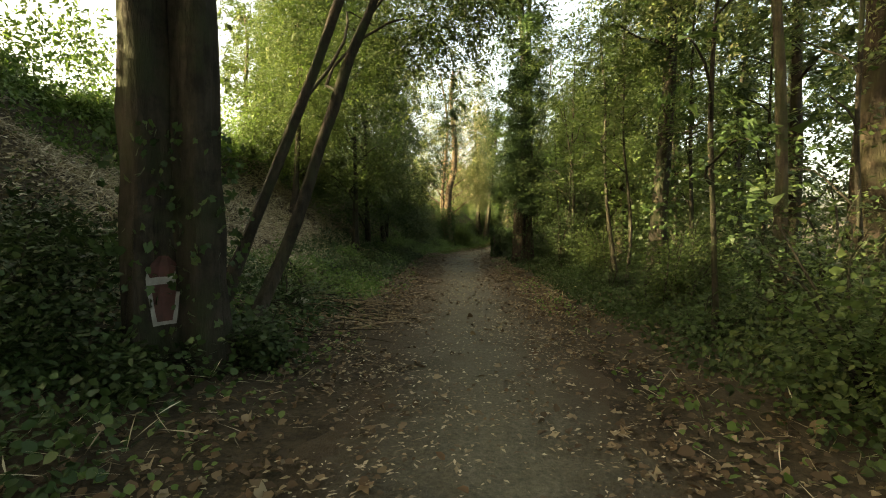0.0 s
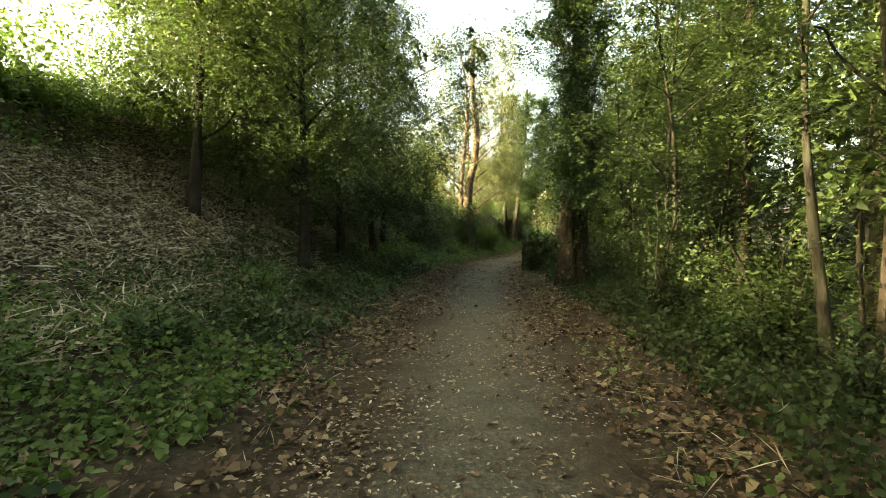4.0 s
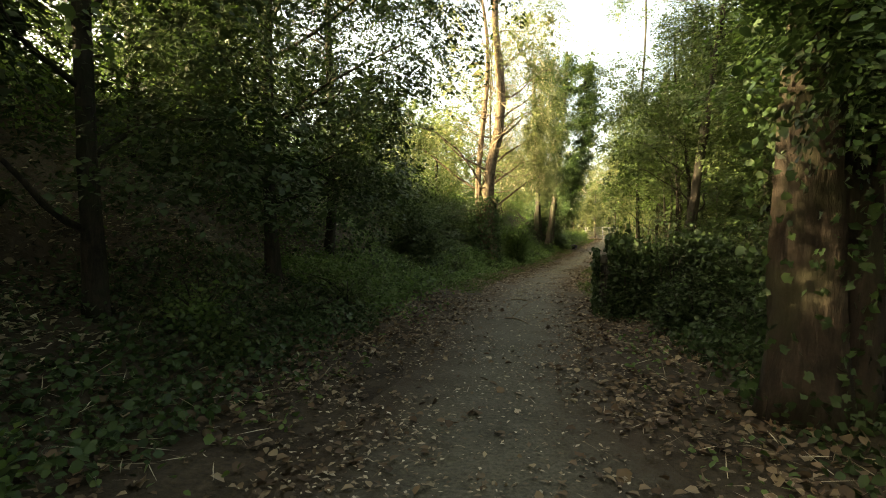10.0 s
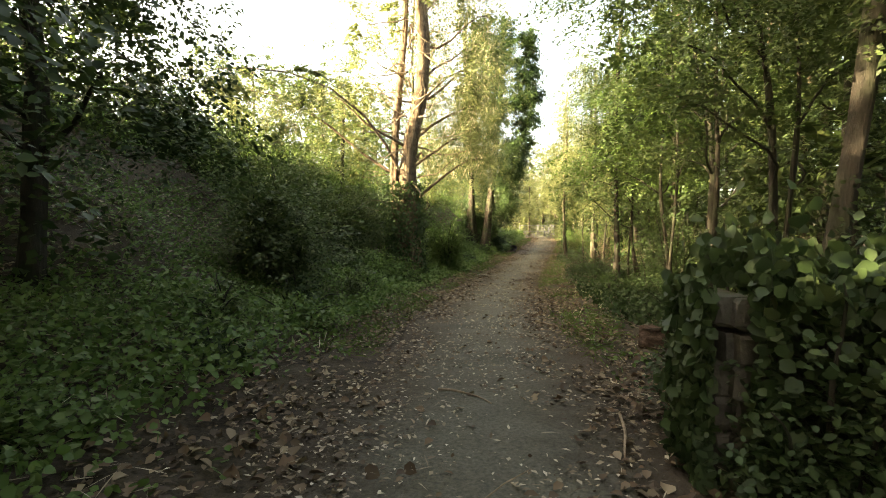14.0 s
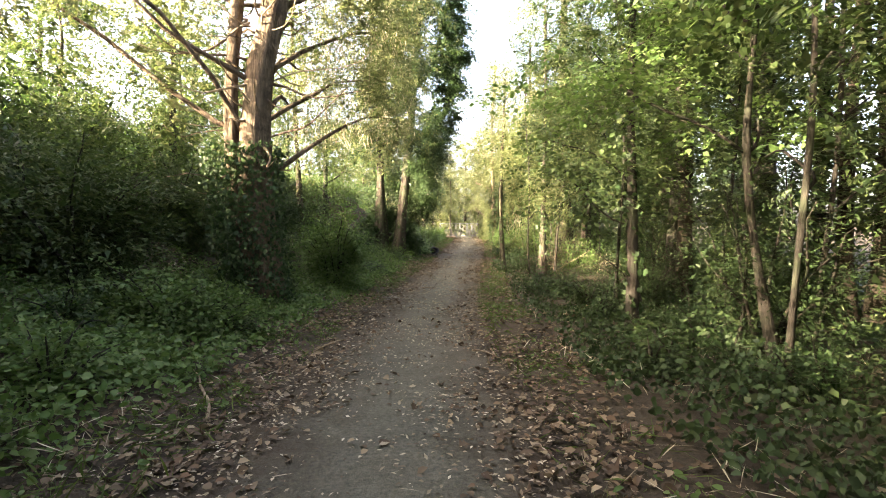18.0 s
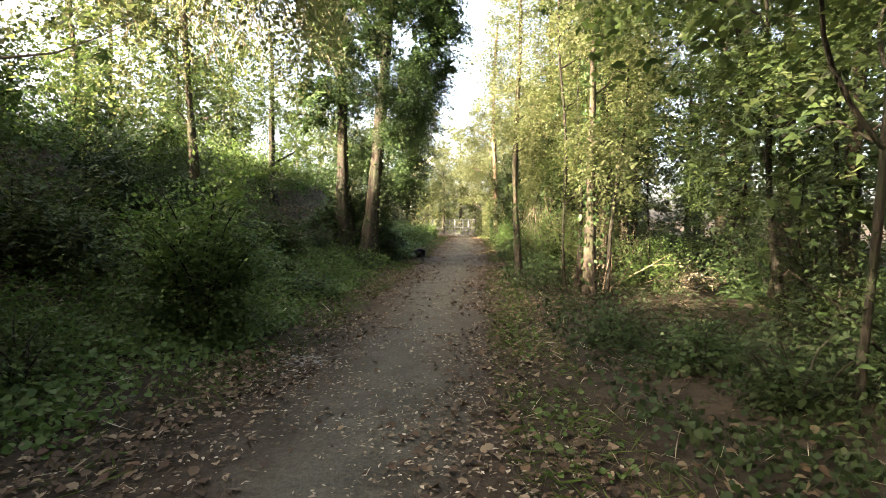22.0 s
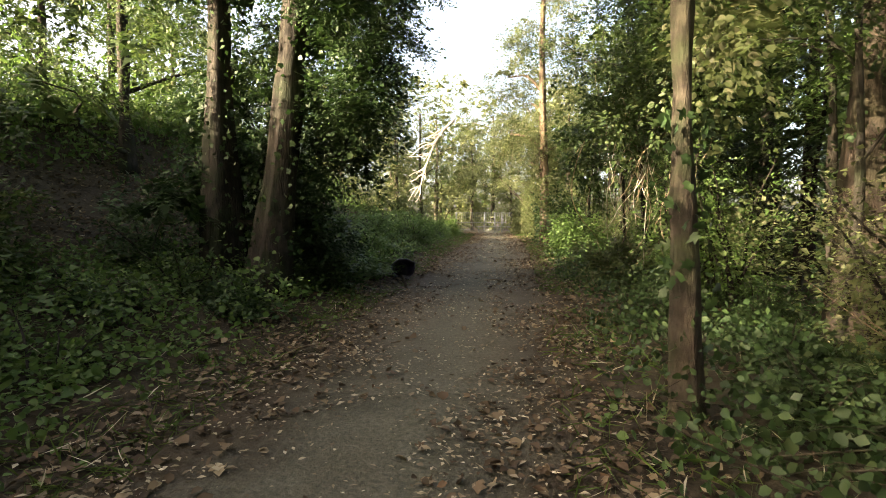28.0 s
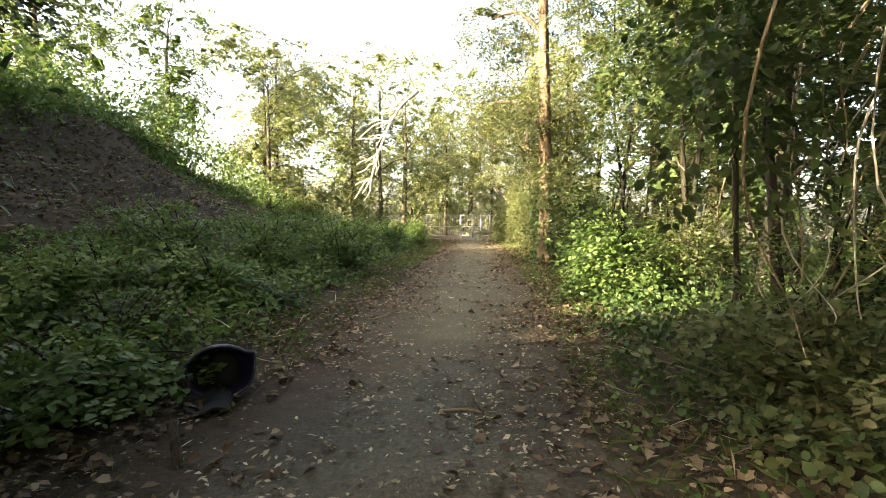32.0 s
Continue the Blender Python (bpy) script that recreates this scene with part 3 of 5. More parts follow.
def litter(name, label, y0, y1, spread, n, size, mat, seed, inner=0.0, lift=0.035, aspect=0.42, flat=0.88, fold=0.3):
    r = np.random.default_rng(seed)
    y = r.uniform(y0, y1, n)
    side = np.where(r.uniform(0, 1, n) < 0.5, -1, 1)
    d = side * np.abs(r.normal(inner, spread, n))
    keep = waves(d * 1.3 + 5, y * 1.1) + r.normal(0, 0.7, n) > -0.35
    d, y, n = d[keep], y[keep], int(keep.sum())
    x = pc(y) + d
    p = np.stack([x, y, H(x, y) + lift + r.uniform(0, 0.012, n)], 1)
    put(name, leaves(name, p, size, mat, flat=flat, down=0.0, margin=0.0, height=-1, seed=seed, fold=fold, aspect=aspect, kite=9 if size > 0.04 else 0, vary=0.5 if size > 0.065 else 0.8, lobed=size > 0.065), None, label, category="leaf litter", kind="stuff")

for k, (y0, y1, mat, n, hm) in enumerate(((-2, 4.5, M_IVY, 10000, 0.28), (4.5, 9, M_IVY, 12000, 0.26), (9, 12, M_WEED, 7500, 0.2), (12, 24, M_IVY, 24000, 0.25), (24, 36, M_WEED, 30000, 0.28), (36, 48, M_WEED, 30000, 0.28), (48, 62, M_WEED, 26000, 0.35), (62, 78, M_WEED, 14000, 0.4))):
    cover("ivy_carpet", "low ivy, nettles and bramble leaves along the path", y0, y1, -4.5, -1.75, n, 0.062, mat, hm * 1.4, 11 + k, -0.35, 0.55)
# M_DARK on this side puts the wood's deep shade into the leaf colour.
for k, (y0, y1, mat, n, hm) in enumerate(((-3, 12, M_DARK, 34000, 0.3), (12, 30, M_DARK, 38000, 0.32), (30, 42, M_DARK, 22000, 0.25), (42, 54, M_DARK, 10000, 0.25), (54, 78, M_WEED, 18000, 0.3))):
    cover("ivy_carpet", "dark ivy and bramble under the trees, the wood's shade in their colour", y0, y1, 1.95, 5.2, n, 0.06, mat, hm * 1.5, 21 + k, -0.3, 0.35)
cover("ivy_carpet", "dark ivy and weeds close to the path", 47, 60, 1.5, 4.2, 15000, 0.055, M_IVY, 0.45, 27, -0.4, 0.35)
cover("ivy_carpet", "scattered leaves of ivy and plantain at the path's edge", -2, 78, -1.9, -1.2, 5000, 0.055, M_WEED, 0.08, 35, 0.4, 0.6)
cover("ivy_carpet", "scattered leaves of ivy and plantain at the path's edge", -2, 78, 1.2, 1.9, 5000, 0.055, M_WEED, 0.08, 36, 0.4, 0.6)
cover("undergrowth", "ferns and weeds on the wood's floor", -2, 78, 5.0, 16.0, 40000, 0.17, M_DARK, 0.6, 31, 0.0)
cover("bank_weeds", "pale green weeds on the slope below the old tree", 25, 44, -6.6, -2.2, 30000, 0.07, M_WEED, 0.25, 37, -0.3)
cover("bank_weeds", "thin weeds on the bare bank", -4, 76, -7.2, -3.6, 22000, 0.06, M_WEED, 0.15, 32, 0.9)
# M_WEED on the brow's brambles puts the light they catch into their colour.
cover("brambles", "dense bramble overhanging the top of the bank", -6, 36, -10.5, -6.8, 46000, 0.1, M_WEED, 0.4, 33, -0.9, 0.35)
cover("brambles", "dense bramble overhanging the top of the bank", 36, 84, -10.5, -6.8, 46000, 0.1, M_WEED, 0.4, 34, -0.9, 0.35)
for k, (y0, y1) in enumerate(((-3, 26), (26, 52), (52, 80))):
    litter("leaf_litter", "broad brown fallen leaves along the path's edges", y0, y1, 0.46, 4600, 0.068, M_LITTER, 41 + k, 1.5, 0.03, 0.45, 0.8, 0.5)
    litter("leaf_litter", "small brown and pale fallen leaves along the path's edges", y0, y1, 0.5, 20000, 0.046, M_LITTER, 46 + k, 1.35, 0.03, 0.4, 0.8, 0.4)
    litter("leaf_scraps", "pale scraps of leaf and twig trodden into the path", y0, y1, 0.45, 20000, 0.034, M_CHIP, 24 + k, 0.8, 0.034, 0.26, 0.85)
    litter("leaf_scraps", "pale dry chips of leaf on the path", y0, y1, 0.5, 11000, 0.026, M_STALK, 71 + k, 0.6, 0.034, 0.26, 0.85)
    litter("twig_scraps", "thin dry twigs trodden into the path", y0, y1, 0.6, 1500, 0.11, M_CHIP, 28 + k, 0.9, 0.034, 0.03, 0.9)
litter("leaf_litter", "thick brown and yellow fallen leaves under the evergreens", 9, 27, 0.45, 7000, 0.055, M_LITTER, 40, 1.95, 0.03, 0.45, 0.75, 0.5)
litter("leaf_litter", "brown fallen leaves on the wood's floor", -3, 80, 1.4, 16000, 0.06, M_LITTER, 43, 3.2, 0.03, 0.45, 0.75)
litter("fallen_leaves", "single pale leaves lying on the path", -3, 80, 0.7, 600, 0.066, M_CHIP, 45, 0.3, 0.034, 0.4, 0.85)
cover("dry_stalks", "dry pale stalks and dead bracken on the foot of the bank", 6, 19, -7.0, -3.0, 9000, 0.3, M_STALK, 0.3, 50, -0.3, 0.7, 1.2, "dry stalks", 0.03)
cover("dry_stalks", "dry stalks and twigs among the ivy", -3, 40, -5.5, -1.2, 7000, 0.2, M_STALK, 0.2, 51, 0.2, 0.75, 1.2, "dry stalks", 0.022)
cover("dry_stalks", "dry stalks and twigs among the ivy", 40, 78, -5.5, -1.2, 5000, 0.2, M_STALK, 0.25, 52, 0.2, 0.7, 1.2, "dry stalks", 0.022)
cover("dry_stalks", "dry stalks and twigs under the trees", -3, 78, 1.2, 5.0, 10000, 0.22, M_STALK, 0.2, 53, 0.2, 0.75, 1.2, "dry stalks", 0.02)
cover("grass_tufts", "thin grass along the path's edge", 28, 76, -1.9, -1.1, 9000, 0.2, M_GRASS, 0.12, 54, 0.3, 0.15, 1.05, "grass", 0.03)
cover("grass_tufts", "thin grass along the path's edge", 28, 76, 1.1, 2.0, 9000, 0.2, M_GRASS, 0.12, 55, 0.3, 0.15, 1.05, "grass", 0.03)
for k, (y0, y1, n) in enumerate(((-4, 20, 60000), (20, 50, 24000), (50, 78, 36000))):
    cover("bank_litter", "dry pale leaves and stalks on the bare bank", y0, y1, -7.4, -3.0, n, 0.075, (M_STALK, M_CHIP, M_LITTER)[k], 0.03, 61 + k, -0.6, 0.75, cat="leaf litter", aspect=0.3)

cover("bank_litter", "pale dry leaves and stalks on the foot of the bank", 7, 17, -7.0, -3.2, 26000, 0.062, M_STALK, 0.04, 66, -0.6, 0.75, cat="leaf litter", aspect=0.26)

# ---- trees along the path, bank side ----
# The broad clumps behind the stems are unseen, added to darken the ground below.
tree(-2.95, 4.05, 13, 0.25, "thick twin-stemmed tree with furrowed bark beside the path",
     [(-1, 0, 7.5, 2, 2, 1.5, 2500), (1.5, 1.5, 8, 2, 2, 1.2, 2500), (0.6, 2.5, 6.6, 1.6, 1.6, 1.0, 1800), (-1.2, -2.4, 6.4, 2.0, 1.8, 0.8, 2600), (1.2, -2.6, 6.6, 2.0, 1.8, 0.8, 2600), (-2.8, -0.6, 6.2, 1.8, 1.8, 0.8, 2200), (2.8, -1.0, 7.0, 1.8, 2.0, 0.8, 2200), (0.2, -4.6, 6.6, 2.2, 2.0, 0.8, 2600)], 0.11, M_LEAF, M_BARKD,
     stems=((-0.08, -0.05, 0.02, 0, 1), (0.24, 0.14, -0.1, 0.08, 0.95)), sides=14, dense=1.6, flare=0.3, top=0.6, crook=0.003, ivy=(0.0, 1.9), ivy_n=260, ivy_r=0.05)
TWIN = bpy.context.scene.objects["trunk"]
tree(-3.05, 5.3, 7.0, 0.085, "slender tree with two leaning mossy stems",
     [(2.3, 2.6, 5.4, 1.5, 1.6, 1.2, 2400), (2.8, 3.2, 6.2, 1.6, 1.6, 1.2, 2400), (1.6, 3.8, 4.8, 1.2, 1.4, 1.1, 1800), (0.6, 4.0, 4.6, 1.2, 1.3, 1.2, 1500)],
     0.085, M_LEAF, M_BARKD, lean=(1.92, 2.53), stems=((0.1, 0.0, 0.0, 0.0, 1), (-0.28, 0.0, -0.15, -0.2, 1.0)), flare=0.3, dense=2.6, crook=0.015)
tree(-6.9, 15.6, 9, 0.1, "spreading green tree on the bank", [(q0, q1, z, 1.6, 1.6, 0.8, 1900) for z in (3.0, 3.8, 4.8, 5.8, 6.8, 7.8, 8.6) for q0, q1 in ((-0.9, 0.3), (1.1, -0.5), (0.4, 1.3), (0.9, -1.6)) if q1 > -1 or z > 3.5] + [(-0.6, 0.9, 2.3, 1.3, 1.0, 0.5, 1500), (0.7, 0.9, 2.1, 1.3, 1.0, 0.5, 1500), (-1.6, 0.2, 2.7, 1.2, 1.2, 0.5, 1500)], 0.085, M_LEAF, M_BARKD, hang=0.5, limb_every=2)
EVER = "dark evergreen tree with boughs hanging to the ground"
for (x, y, h, w) in ((-5.4, 17.0, 9, 1.8), (-5.9, 20.3, 10, 1.9), (-6.1, 23.6, 10, 2.0), (-6.9, 27.2, 10, 1.8), (-8.0, 19.0, 9, 2.1), (-9.6, 24.6, 10, 1.9)):
    cl = []
    q = np.random.default_rng(int(x * -100 + y))
    for zz in np.arange(1.9 if y > 18.5 else 2.4, h, 0.9):
        ww = w * (1.0 if zz < h * 0.6 else 0.75)
        for _ in range(5):
            a = q.uniform(0, 6.28)
            cl.append((math.cos(a) * ww * 0.62, math.sin(a) * ww * 0.62, zz + q.uniform(-0.3, 0.3), ww * 0.62, ww * 0.62, 0.7, 680))
    if y == 23.6:
        cl += [(1.9, -0.5, 3.0, 0.9, 1.0, 0.6, 1300), (2.1, 0.3, 3.6, 0.9, 1.0, 0.6, 1300), (2.5, -0.3, 4.2, 1.0, 1.1, 0.6, 1300), (2.8, 0.0, 4.9, 1.0, 1.1, 0.6, 1300),
               (3.0, 0.3, 5.6, 1.0, 1.1, 0.6, 1300), (3.1, -0.4, 6.4, 1.0, 1.2, 0.6, 1300), (3.2, 0.5, 7.2, 1.1, 1.2, 0.7, 1300), (1.6, -1.4, 5.0, 1.0, 1.2, 0.8, 1300), (1.8, -1.2, 6.6, 1.0, 1.2, 0.8, 1300)]
    tree(x, y, h, 0.1, EVER if y > 18.5 else "leafy green tree with low boughs", cl, 0.085, M_DARK if y > 18.5 else M_LEAF, M_BARKD, hang=0.55, limb_every=2, group="evergreens on the bank", margin=1.5, height=3.2)
# M_BARKL here holds the low sun on the trunk in its pale colour.
tree(-5.05, 39.05, 13, 0.31, "tall old tree, ivy round its foot, bare twisted limbs above",
     [(-1.6, 0.5, 6.2, 1.5, 1.5, 1.0, 500), (1.4, 1.0, 6.4, 1.3, 1.5, 1.3, 700), (-2.6, -1.5, 5.4, 1.4, 1.4, 0.6, 500), (-3.2, -2.4, 4.7, 1.1, 1.1, 0.4, 420), (-4.4, -4.2, 5.4, 1.4, 1.4, 0.5, 700), (-2.0, -4.0, 5.2, 1.2, 1.4, 0.5, 500), (-5.2, -1.2, 5.8, 1.5, 1.4, 0.7, 700),
      (1.8, 2.6, 5.0, 1.2, 1.6, 1.6, 900), (-0.6, 1.6, 9, 2, 2, 1.6, 900), (1.2, -0.4, 9.5, 1.8, 1.8, 1.5, 800), (2.4, 3.8, 7.5, 1.4, 1.6, 1.8, 1200)]
     + [(q0, q1, z, 1.3, 1.5, 0.9, 330) for z in (3.9, 4.8, 5.7, 6.6, 7.8, 9.0, 10.2, 11.4, 12.6, 13.4) for q0, q1 in ((1.9, 0.8), (0.4, 1.9), (-1.9, 0.4), (2.3, 2.6))],
     0.1, M_SUNNY, M_BARKL, stems=((0, 0, 0.25, 0, 1), (-0.12, 0.1, -0.7, 0.3, 0.55)), ivy=(0.0, 2.9), ivy_n=3200, ivy_r=0.1, limb_every=2, ivy_stems=2, sides=12, flare=0.1, dense=2.2, hang=0.5, crook=0.05, top=0.25, limb=0.22)
q = np.random.default_rng(77)
n = 2600
a, s = q.uniform(0, 6.28, n), q.uniform(0.05, 1, n) ** 0.6 * 1.5
pts = np.stack([-3.7 + np.cos(a) * s, 42.0 + np.sin(a) * s, H(-5.0, 39.0) + q.uniform(3.4, 11.5, n)], 1)
creeper = put("creeper", leaves("creeper", pts, 0.5, M_STALK, flat=0.1, down=2.2, aspect=0.02, seed=78, margin=1.3), None, "pale dry creepers and twigs hanging in the old tree", category="creeper", kind="stuff")
tree(-6.0, 46.8, 13, 0.08, "tall tree hung with pale trailing creepers",
     [(q0, q1, z, 1.1, 1.1, 0.9, 1100) for z in (2.8, 4.0, 5.2, 6.4, 7.6, 8.8, 10) for q0, q1 in ((-0.8, 0.3), (0.7, -0.3))], 0.07, M_LEAF, M_BARK, hang=1.0, crook=0.03)
COL = []
q = np.random.default_rng(5)
for zz in np.arange(0.9, 12.5, 0.62):
    mid, half = np.interp(zz, [1, 4, 9], [-0.1, 0.35, 1.2]), np.interp(zz, [1, 3, 7, 12], [1.25, 1.7, 2.3, 1.8])
    for k in range(7):
        a = k * 0.898 + q.uniform(0, 0.9)
        dx, dy = mid + math.cos(a) * half * 0.85, math.sin(a) * half * 0.8
        if (dy < 0.1 and abs(dx + 0.15) < 1.0 and zz < 5.0) or (dy < -0.2 and zz < 3.8) or (dx > 0.8 and zz < 1.7):
            continue
        COL.append((dx, dy, zz + q.normal(0, 0.2), q.uniform(0.6, 1.0), q.uniform(0.6, 1.0), 0.55, 800))
tree(-3.35, 52.3, 13, 0.25, "pair of trunks in a thick column of ivy", COL, 0.11, M_IVY, M_BARKD, limb_every=7, core=0.3,
     stems=((-0.45, 0.2, -0.4, 0.2, 1), (0.3, -0.15, 1.0, 0.1, 0.9)), hang=0.25, margin=1.0, height=1.5, ivy=(0.0, 5.0), ivy_n=700, ivy_r=0.1)
# The ones at y 39.6 and 50.4 are added to keep the sun off.
for (x, y, rx, h, n, m) in ((-6.4, 31.4, 1.7, 2.8, 3400, M_LEAF), (-7.5, 33.8, 1.9, 2.8, 4200, M_LEAF), (-6.9, 36.4, 1.4, 2.7, 4200, M_LEAF), (-8.3, 38.3, 1.7, 2.4, 3600, M_LEAF), (-7.6, 50.4, 1.4, 2.5, 3400, M_LEAF), (-7.6, 41.0, 1.6, 2.9, 3600, M_LEAF), (-8.8, 39.6, 1.5, 2.6, 3000, M_LEAF), (-7.0, 46.0, 1.7, 1.9, 2800, M_DARK), (-6.6, 49.0, 1.6, 1.8, 2600, M_LEAF),
                            (-6.6, 43.5, 1.6, 1.8, 2200, M_LEAF), (-5.5, 46.5, 1.1, 1.2, 1500, M_DARK), (-5.2, 49.5, 1.2, 1.2, 1600, M_LEAF), (-5.2, 35.8, 1.0, 0.9, 1200, M_WEED)):
    bush(x, y, rx, rx, h, n * 3, "leafy bush on the foot of the bank", 0.085, m, group="bushes on the bank")
# Tall row added on the brow to carry its shadow further across the path.
for k in range(8):
    bush(-9.9 + 0.5 * (k % 2), 34.0 + 2.1 * k, 1.3, 1.3, 2.7, 3600, "bramble mound on the brow of the bank", 0.12, M_LEAF, group="bramble mounds", stems=5)
bush(-4.35, 42.4, 0.95, 1.0, 2.2, 9000, "upright bright green shrub with thin whippy stems", 0.075, M_WEED, stems=26, hang=0)
for k in range(16):
    y = 54.5 + k * 1.25
    x = float(pc(y)) - 2.2 - 1.9 * ((k * 0.618) % 1)
    bush(x, y, 0.8, 0.8, (0.5 if y < 58 else 0.85) + 0.3 * ((k * 0.37) % 1), 3000, "mound of nettles and weeds beside the path", 0.075, M_WEED, "weed_clump", 14, 0.05, category="weeds", group="weeds along the path")

# ---- trees along the path, wood side ----
for (x, y, h) in ((-8.6, 43.4, 4.5), (-6.7, 55.0, 6.5), (-9.4, 59.0, 4.5)):
    q = np.random.default_rng(int(y))
    cl = [(q.normal(0, 1.1), q.normal(0, 1.1), zz, 1.7, 1.7, 0.6, 800) for zz in np.arange(0.8, h, 0.45)]
    tree(x, y, h, 0.12, "leafy tree on the brow of the bank, dark underneath", cl, 0.1, M_LEAF, M_BARKD, group="trees on the brow", hang=0.3, limb_every=2)
COLR = []
for zz in np.arange(3.2, 11, 0.8):
    for dx, dy in ((-0.45, -0.3), (0.5, 0.3), (0.1, -0.7)):
        COLR.append((dx + q.normal(0, 0.3), dy + q.normal(0, 0.3), zz + q.normal(0, 0.3), q.uniform(0.4, 0.95), q.uniform(0.4, 0.95), 0.65, 800))
tree(0.22, 20.7, 12, 0.24, "big reddish-barked tree, its upper stem wrapped in ivy", COLR, 0.11, M_IVY, M_BARKR, limb_every=4, stems=((-0.1, 0, -0.1, 0, 0.85), (0.16, 0.08, 0.1, 0.1, 0.75)),
     ivy=(0.0, 4.2), ivy_n=700, ivy_r=0.08, sides=14, margin=1.0, height=2.2)
tree(2.9, 6.3, 12, 0.068, "slim pale-stemmed tree in the undergrowth", [(0.5, 1, 6, 1.5, 1.5, 1.2, 1200), (-0.6, 1.5, 5, 1.2, 1.3, 1.0, 1200)], 0.085, M_SUNNY, M_BARK, lean=(-0.4, 0), dense=1.6, column=(4.5, 10, 1.1, 260))
tree(2.7, 10.6, 11, 0.16, "dark straight trunk among the bushes", [(0.5, 1, 6, 1.6, 1.6, 1.3, 1500), (-1.0, 0.4, 5.4, 1.3, 1.5, 1.0, 1500), (-0.6, -1.2, 6.5, 1.5, 1.5, 1, 1500)], 0.085, M_LEAF, M_BARKD, dense=1.6, column=(3.0, 11, 1.3, 480), ivy=(0, 6), ivy_n=1500, ivy_r=0.15)
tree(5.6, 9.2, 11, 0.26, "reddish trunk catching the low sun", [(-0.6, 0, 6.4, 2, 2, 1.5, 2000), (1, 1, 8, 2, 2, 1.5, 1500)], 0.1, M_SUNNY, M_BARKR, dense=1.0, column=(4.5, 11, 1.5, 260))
tree(0.35, 27.2, 11, 0.075, "slanting slim tree behind the ruined wall", [(0.8, 1.0, 5.2, 1.4, 1.5, 0.9, 1600), (1.6, -0.4, 4.2, 1.4, 1.4, 0.8, 1400), (2.0, 1.4, 6.2, 1.6, 1.6, 1.0, 1600)], 0.1, M_LEAF, M_BARKD, lean=(1.3, 0.3), dense=1.6, column=(3.2, 10, 1.1, 600))
tree(0.72, 36.0, 11, 0.062, "slim dark trunk among the bushes", [(0.5, 1, 5.5, 1.5, 1.5, 1.2, 1500), (0.8, -0.8, 4.3, 1.2, 1.3, 1.0, 1200)], 0.085, M_LEAF, M_BARKD, dense=1.6, column=(2.6, 11, 1.2, 700), ivy=(0.0, 4.5), ivy_n=420, ivy_r=0.05)
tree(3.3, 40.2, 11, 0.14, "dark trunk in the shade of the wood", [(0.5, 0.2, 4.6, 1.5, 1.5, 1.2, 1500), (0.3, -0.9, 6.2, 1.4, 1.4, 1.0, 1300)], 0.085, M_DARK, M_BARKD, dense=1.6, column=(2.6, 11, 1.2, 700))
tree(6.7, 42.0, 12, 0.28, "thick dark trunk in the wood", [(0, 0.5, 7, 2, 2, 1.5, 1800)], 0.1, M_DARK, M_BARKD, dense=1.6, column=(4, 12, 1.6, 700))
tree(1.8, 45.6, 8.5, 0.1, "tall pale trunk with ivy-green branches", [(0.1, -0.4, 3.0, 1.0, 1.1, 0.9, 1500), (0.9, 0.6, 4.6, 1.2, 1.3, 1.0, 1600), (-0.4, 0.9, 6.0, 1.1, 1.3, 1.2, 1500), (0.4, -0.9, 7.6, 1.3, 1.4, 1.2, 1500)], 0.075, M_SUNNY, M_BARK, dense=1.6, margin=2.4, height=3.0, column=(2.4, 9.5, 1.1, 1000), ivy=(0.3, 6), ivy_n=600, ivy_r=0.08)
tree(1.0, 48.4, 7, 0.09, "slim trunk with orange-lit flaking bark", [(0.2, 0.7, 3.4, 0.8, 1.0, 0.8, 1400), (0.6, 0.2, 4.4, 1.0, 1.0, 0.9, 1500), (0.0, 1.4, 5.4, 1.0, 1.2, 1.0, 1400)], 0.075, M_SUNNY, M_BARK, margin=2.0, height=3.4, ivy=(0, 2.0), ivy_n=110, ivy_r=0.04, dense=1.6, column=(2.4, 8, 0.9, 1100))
tree(3.75, 50.4, 11, 0.3, "massive furrowed trunk close to the path", [(0.5, 0.5, 7, 2, 2, 1.6, 2200), (-0.5, -1.2, 6, 1.5, 1.5, 1.3, 1800)], 0.09, M_LEAF, M_BARKR, sides=14, dense=1.6, column=(3.5, 12, 1.4, 900), ivy=(0.0, 5.0), ivy_n=600, ivy_r=0.05)
tree(2.8, 52.5, 9.5, 0.115, "reddish trunk hung with creepers", [(-0.2, -0.4, 3.2, 0.9, 1.0, 0.9, 1500), (-0.3, 0.9, 4.4, 1.1, 1.2, 1.0, 1700), (0.2, 0.2, 5.8, 1.4, 1.4, 1.2, 1600)], 0.08, M_LEAF, M_BARKR, dense=1.6, column=(1.9, 11, 1.1, 1000), ivy=(0.5, 6), ivy_n=1200, ivy_r=0.15)
tree(2.85, 63.2, 11.5, 0.17, "tall trunk with peeling pale bark at the path's edge", [(0.6, 0.2, 3.6, 1.2, 1.3, 1.2, 1600), (-0.5, 1.6, 5.2, 1.3, 1.6, 1.4, 1800), (0.2, 1.0, 7.5, 1.6, 1.8, 1.4, 1800), (-0.6, 2.4, 3.2, 0.9, 1.3, 1.2, 1400), (-1.0, 2.8, 4.4, 1.2, 1.5, 1.0, 1400), (-1.2, 1.4, 6.2, 1.3, 1.5, 1.1, 1400)], 0.09, M_SUNNY, M_BARKL, crook=0.03, ivy=(0, 1.8), ivy_n=900, dense=1.6, column=(2.2, 12, 1.2, 1100))

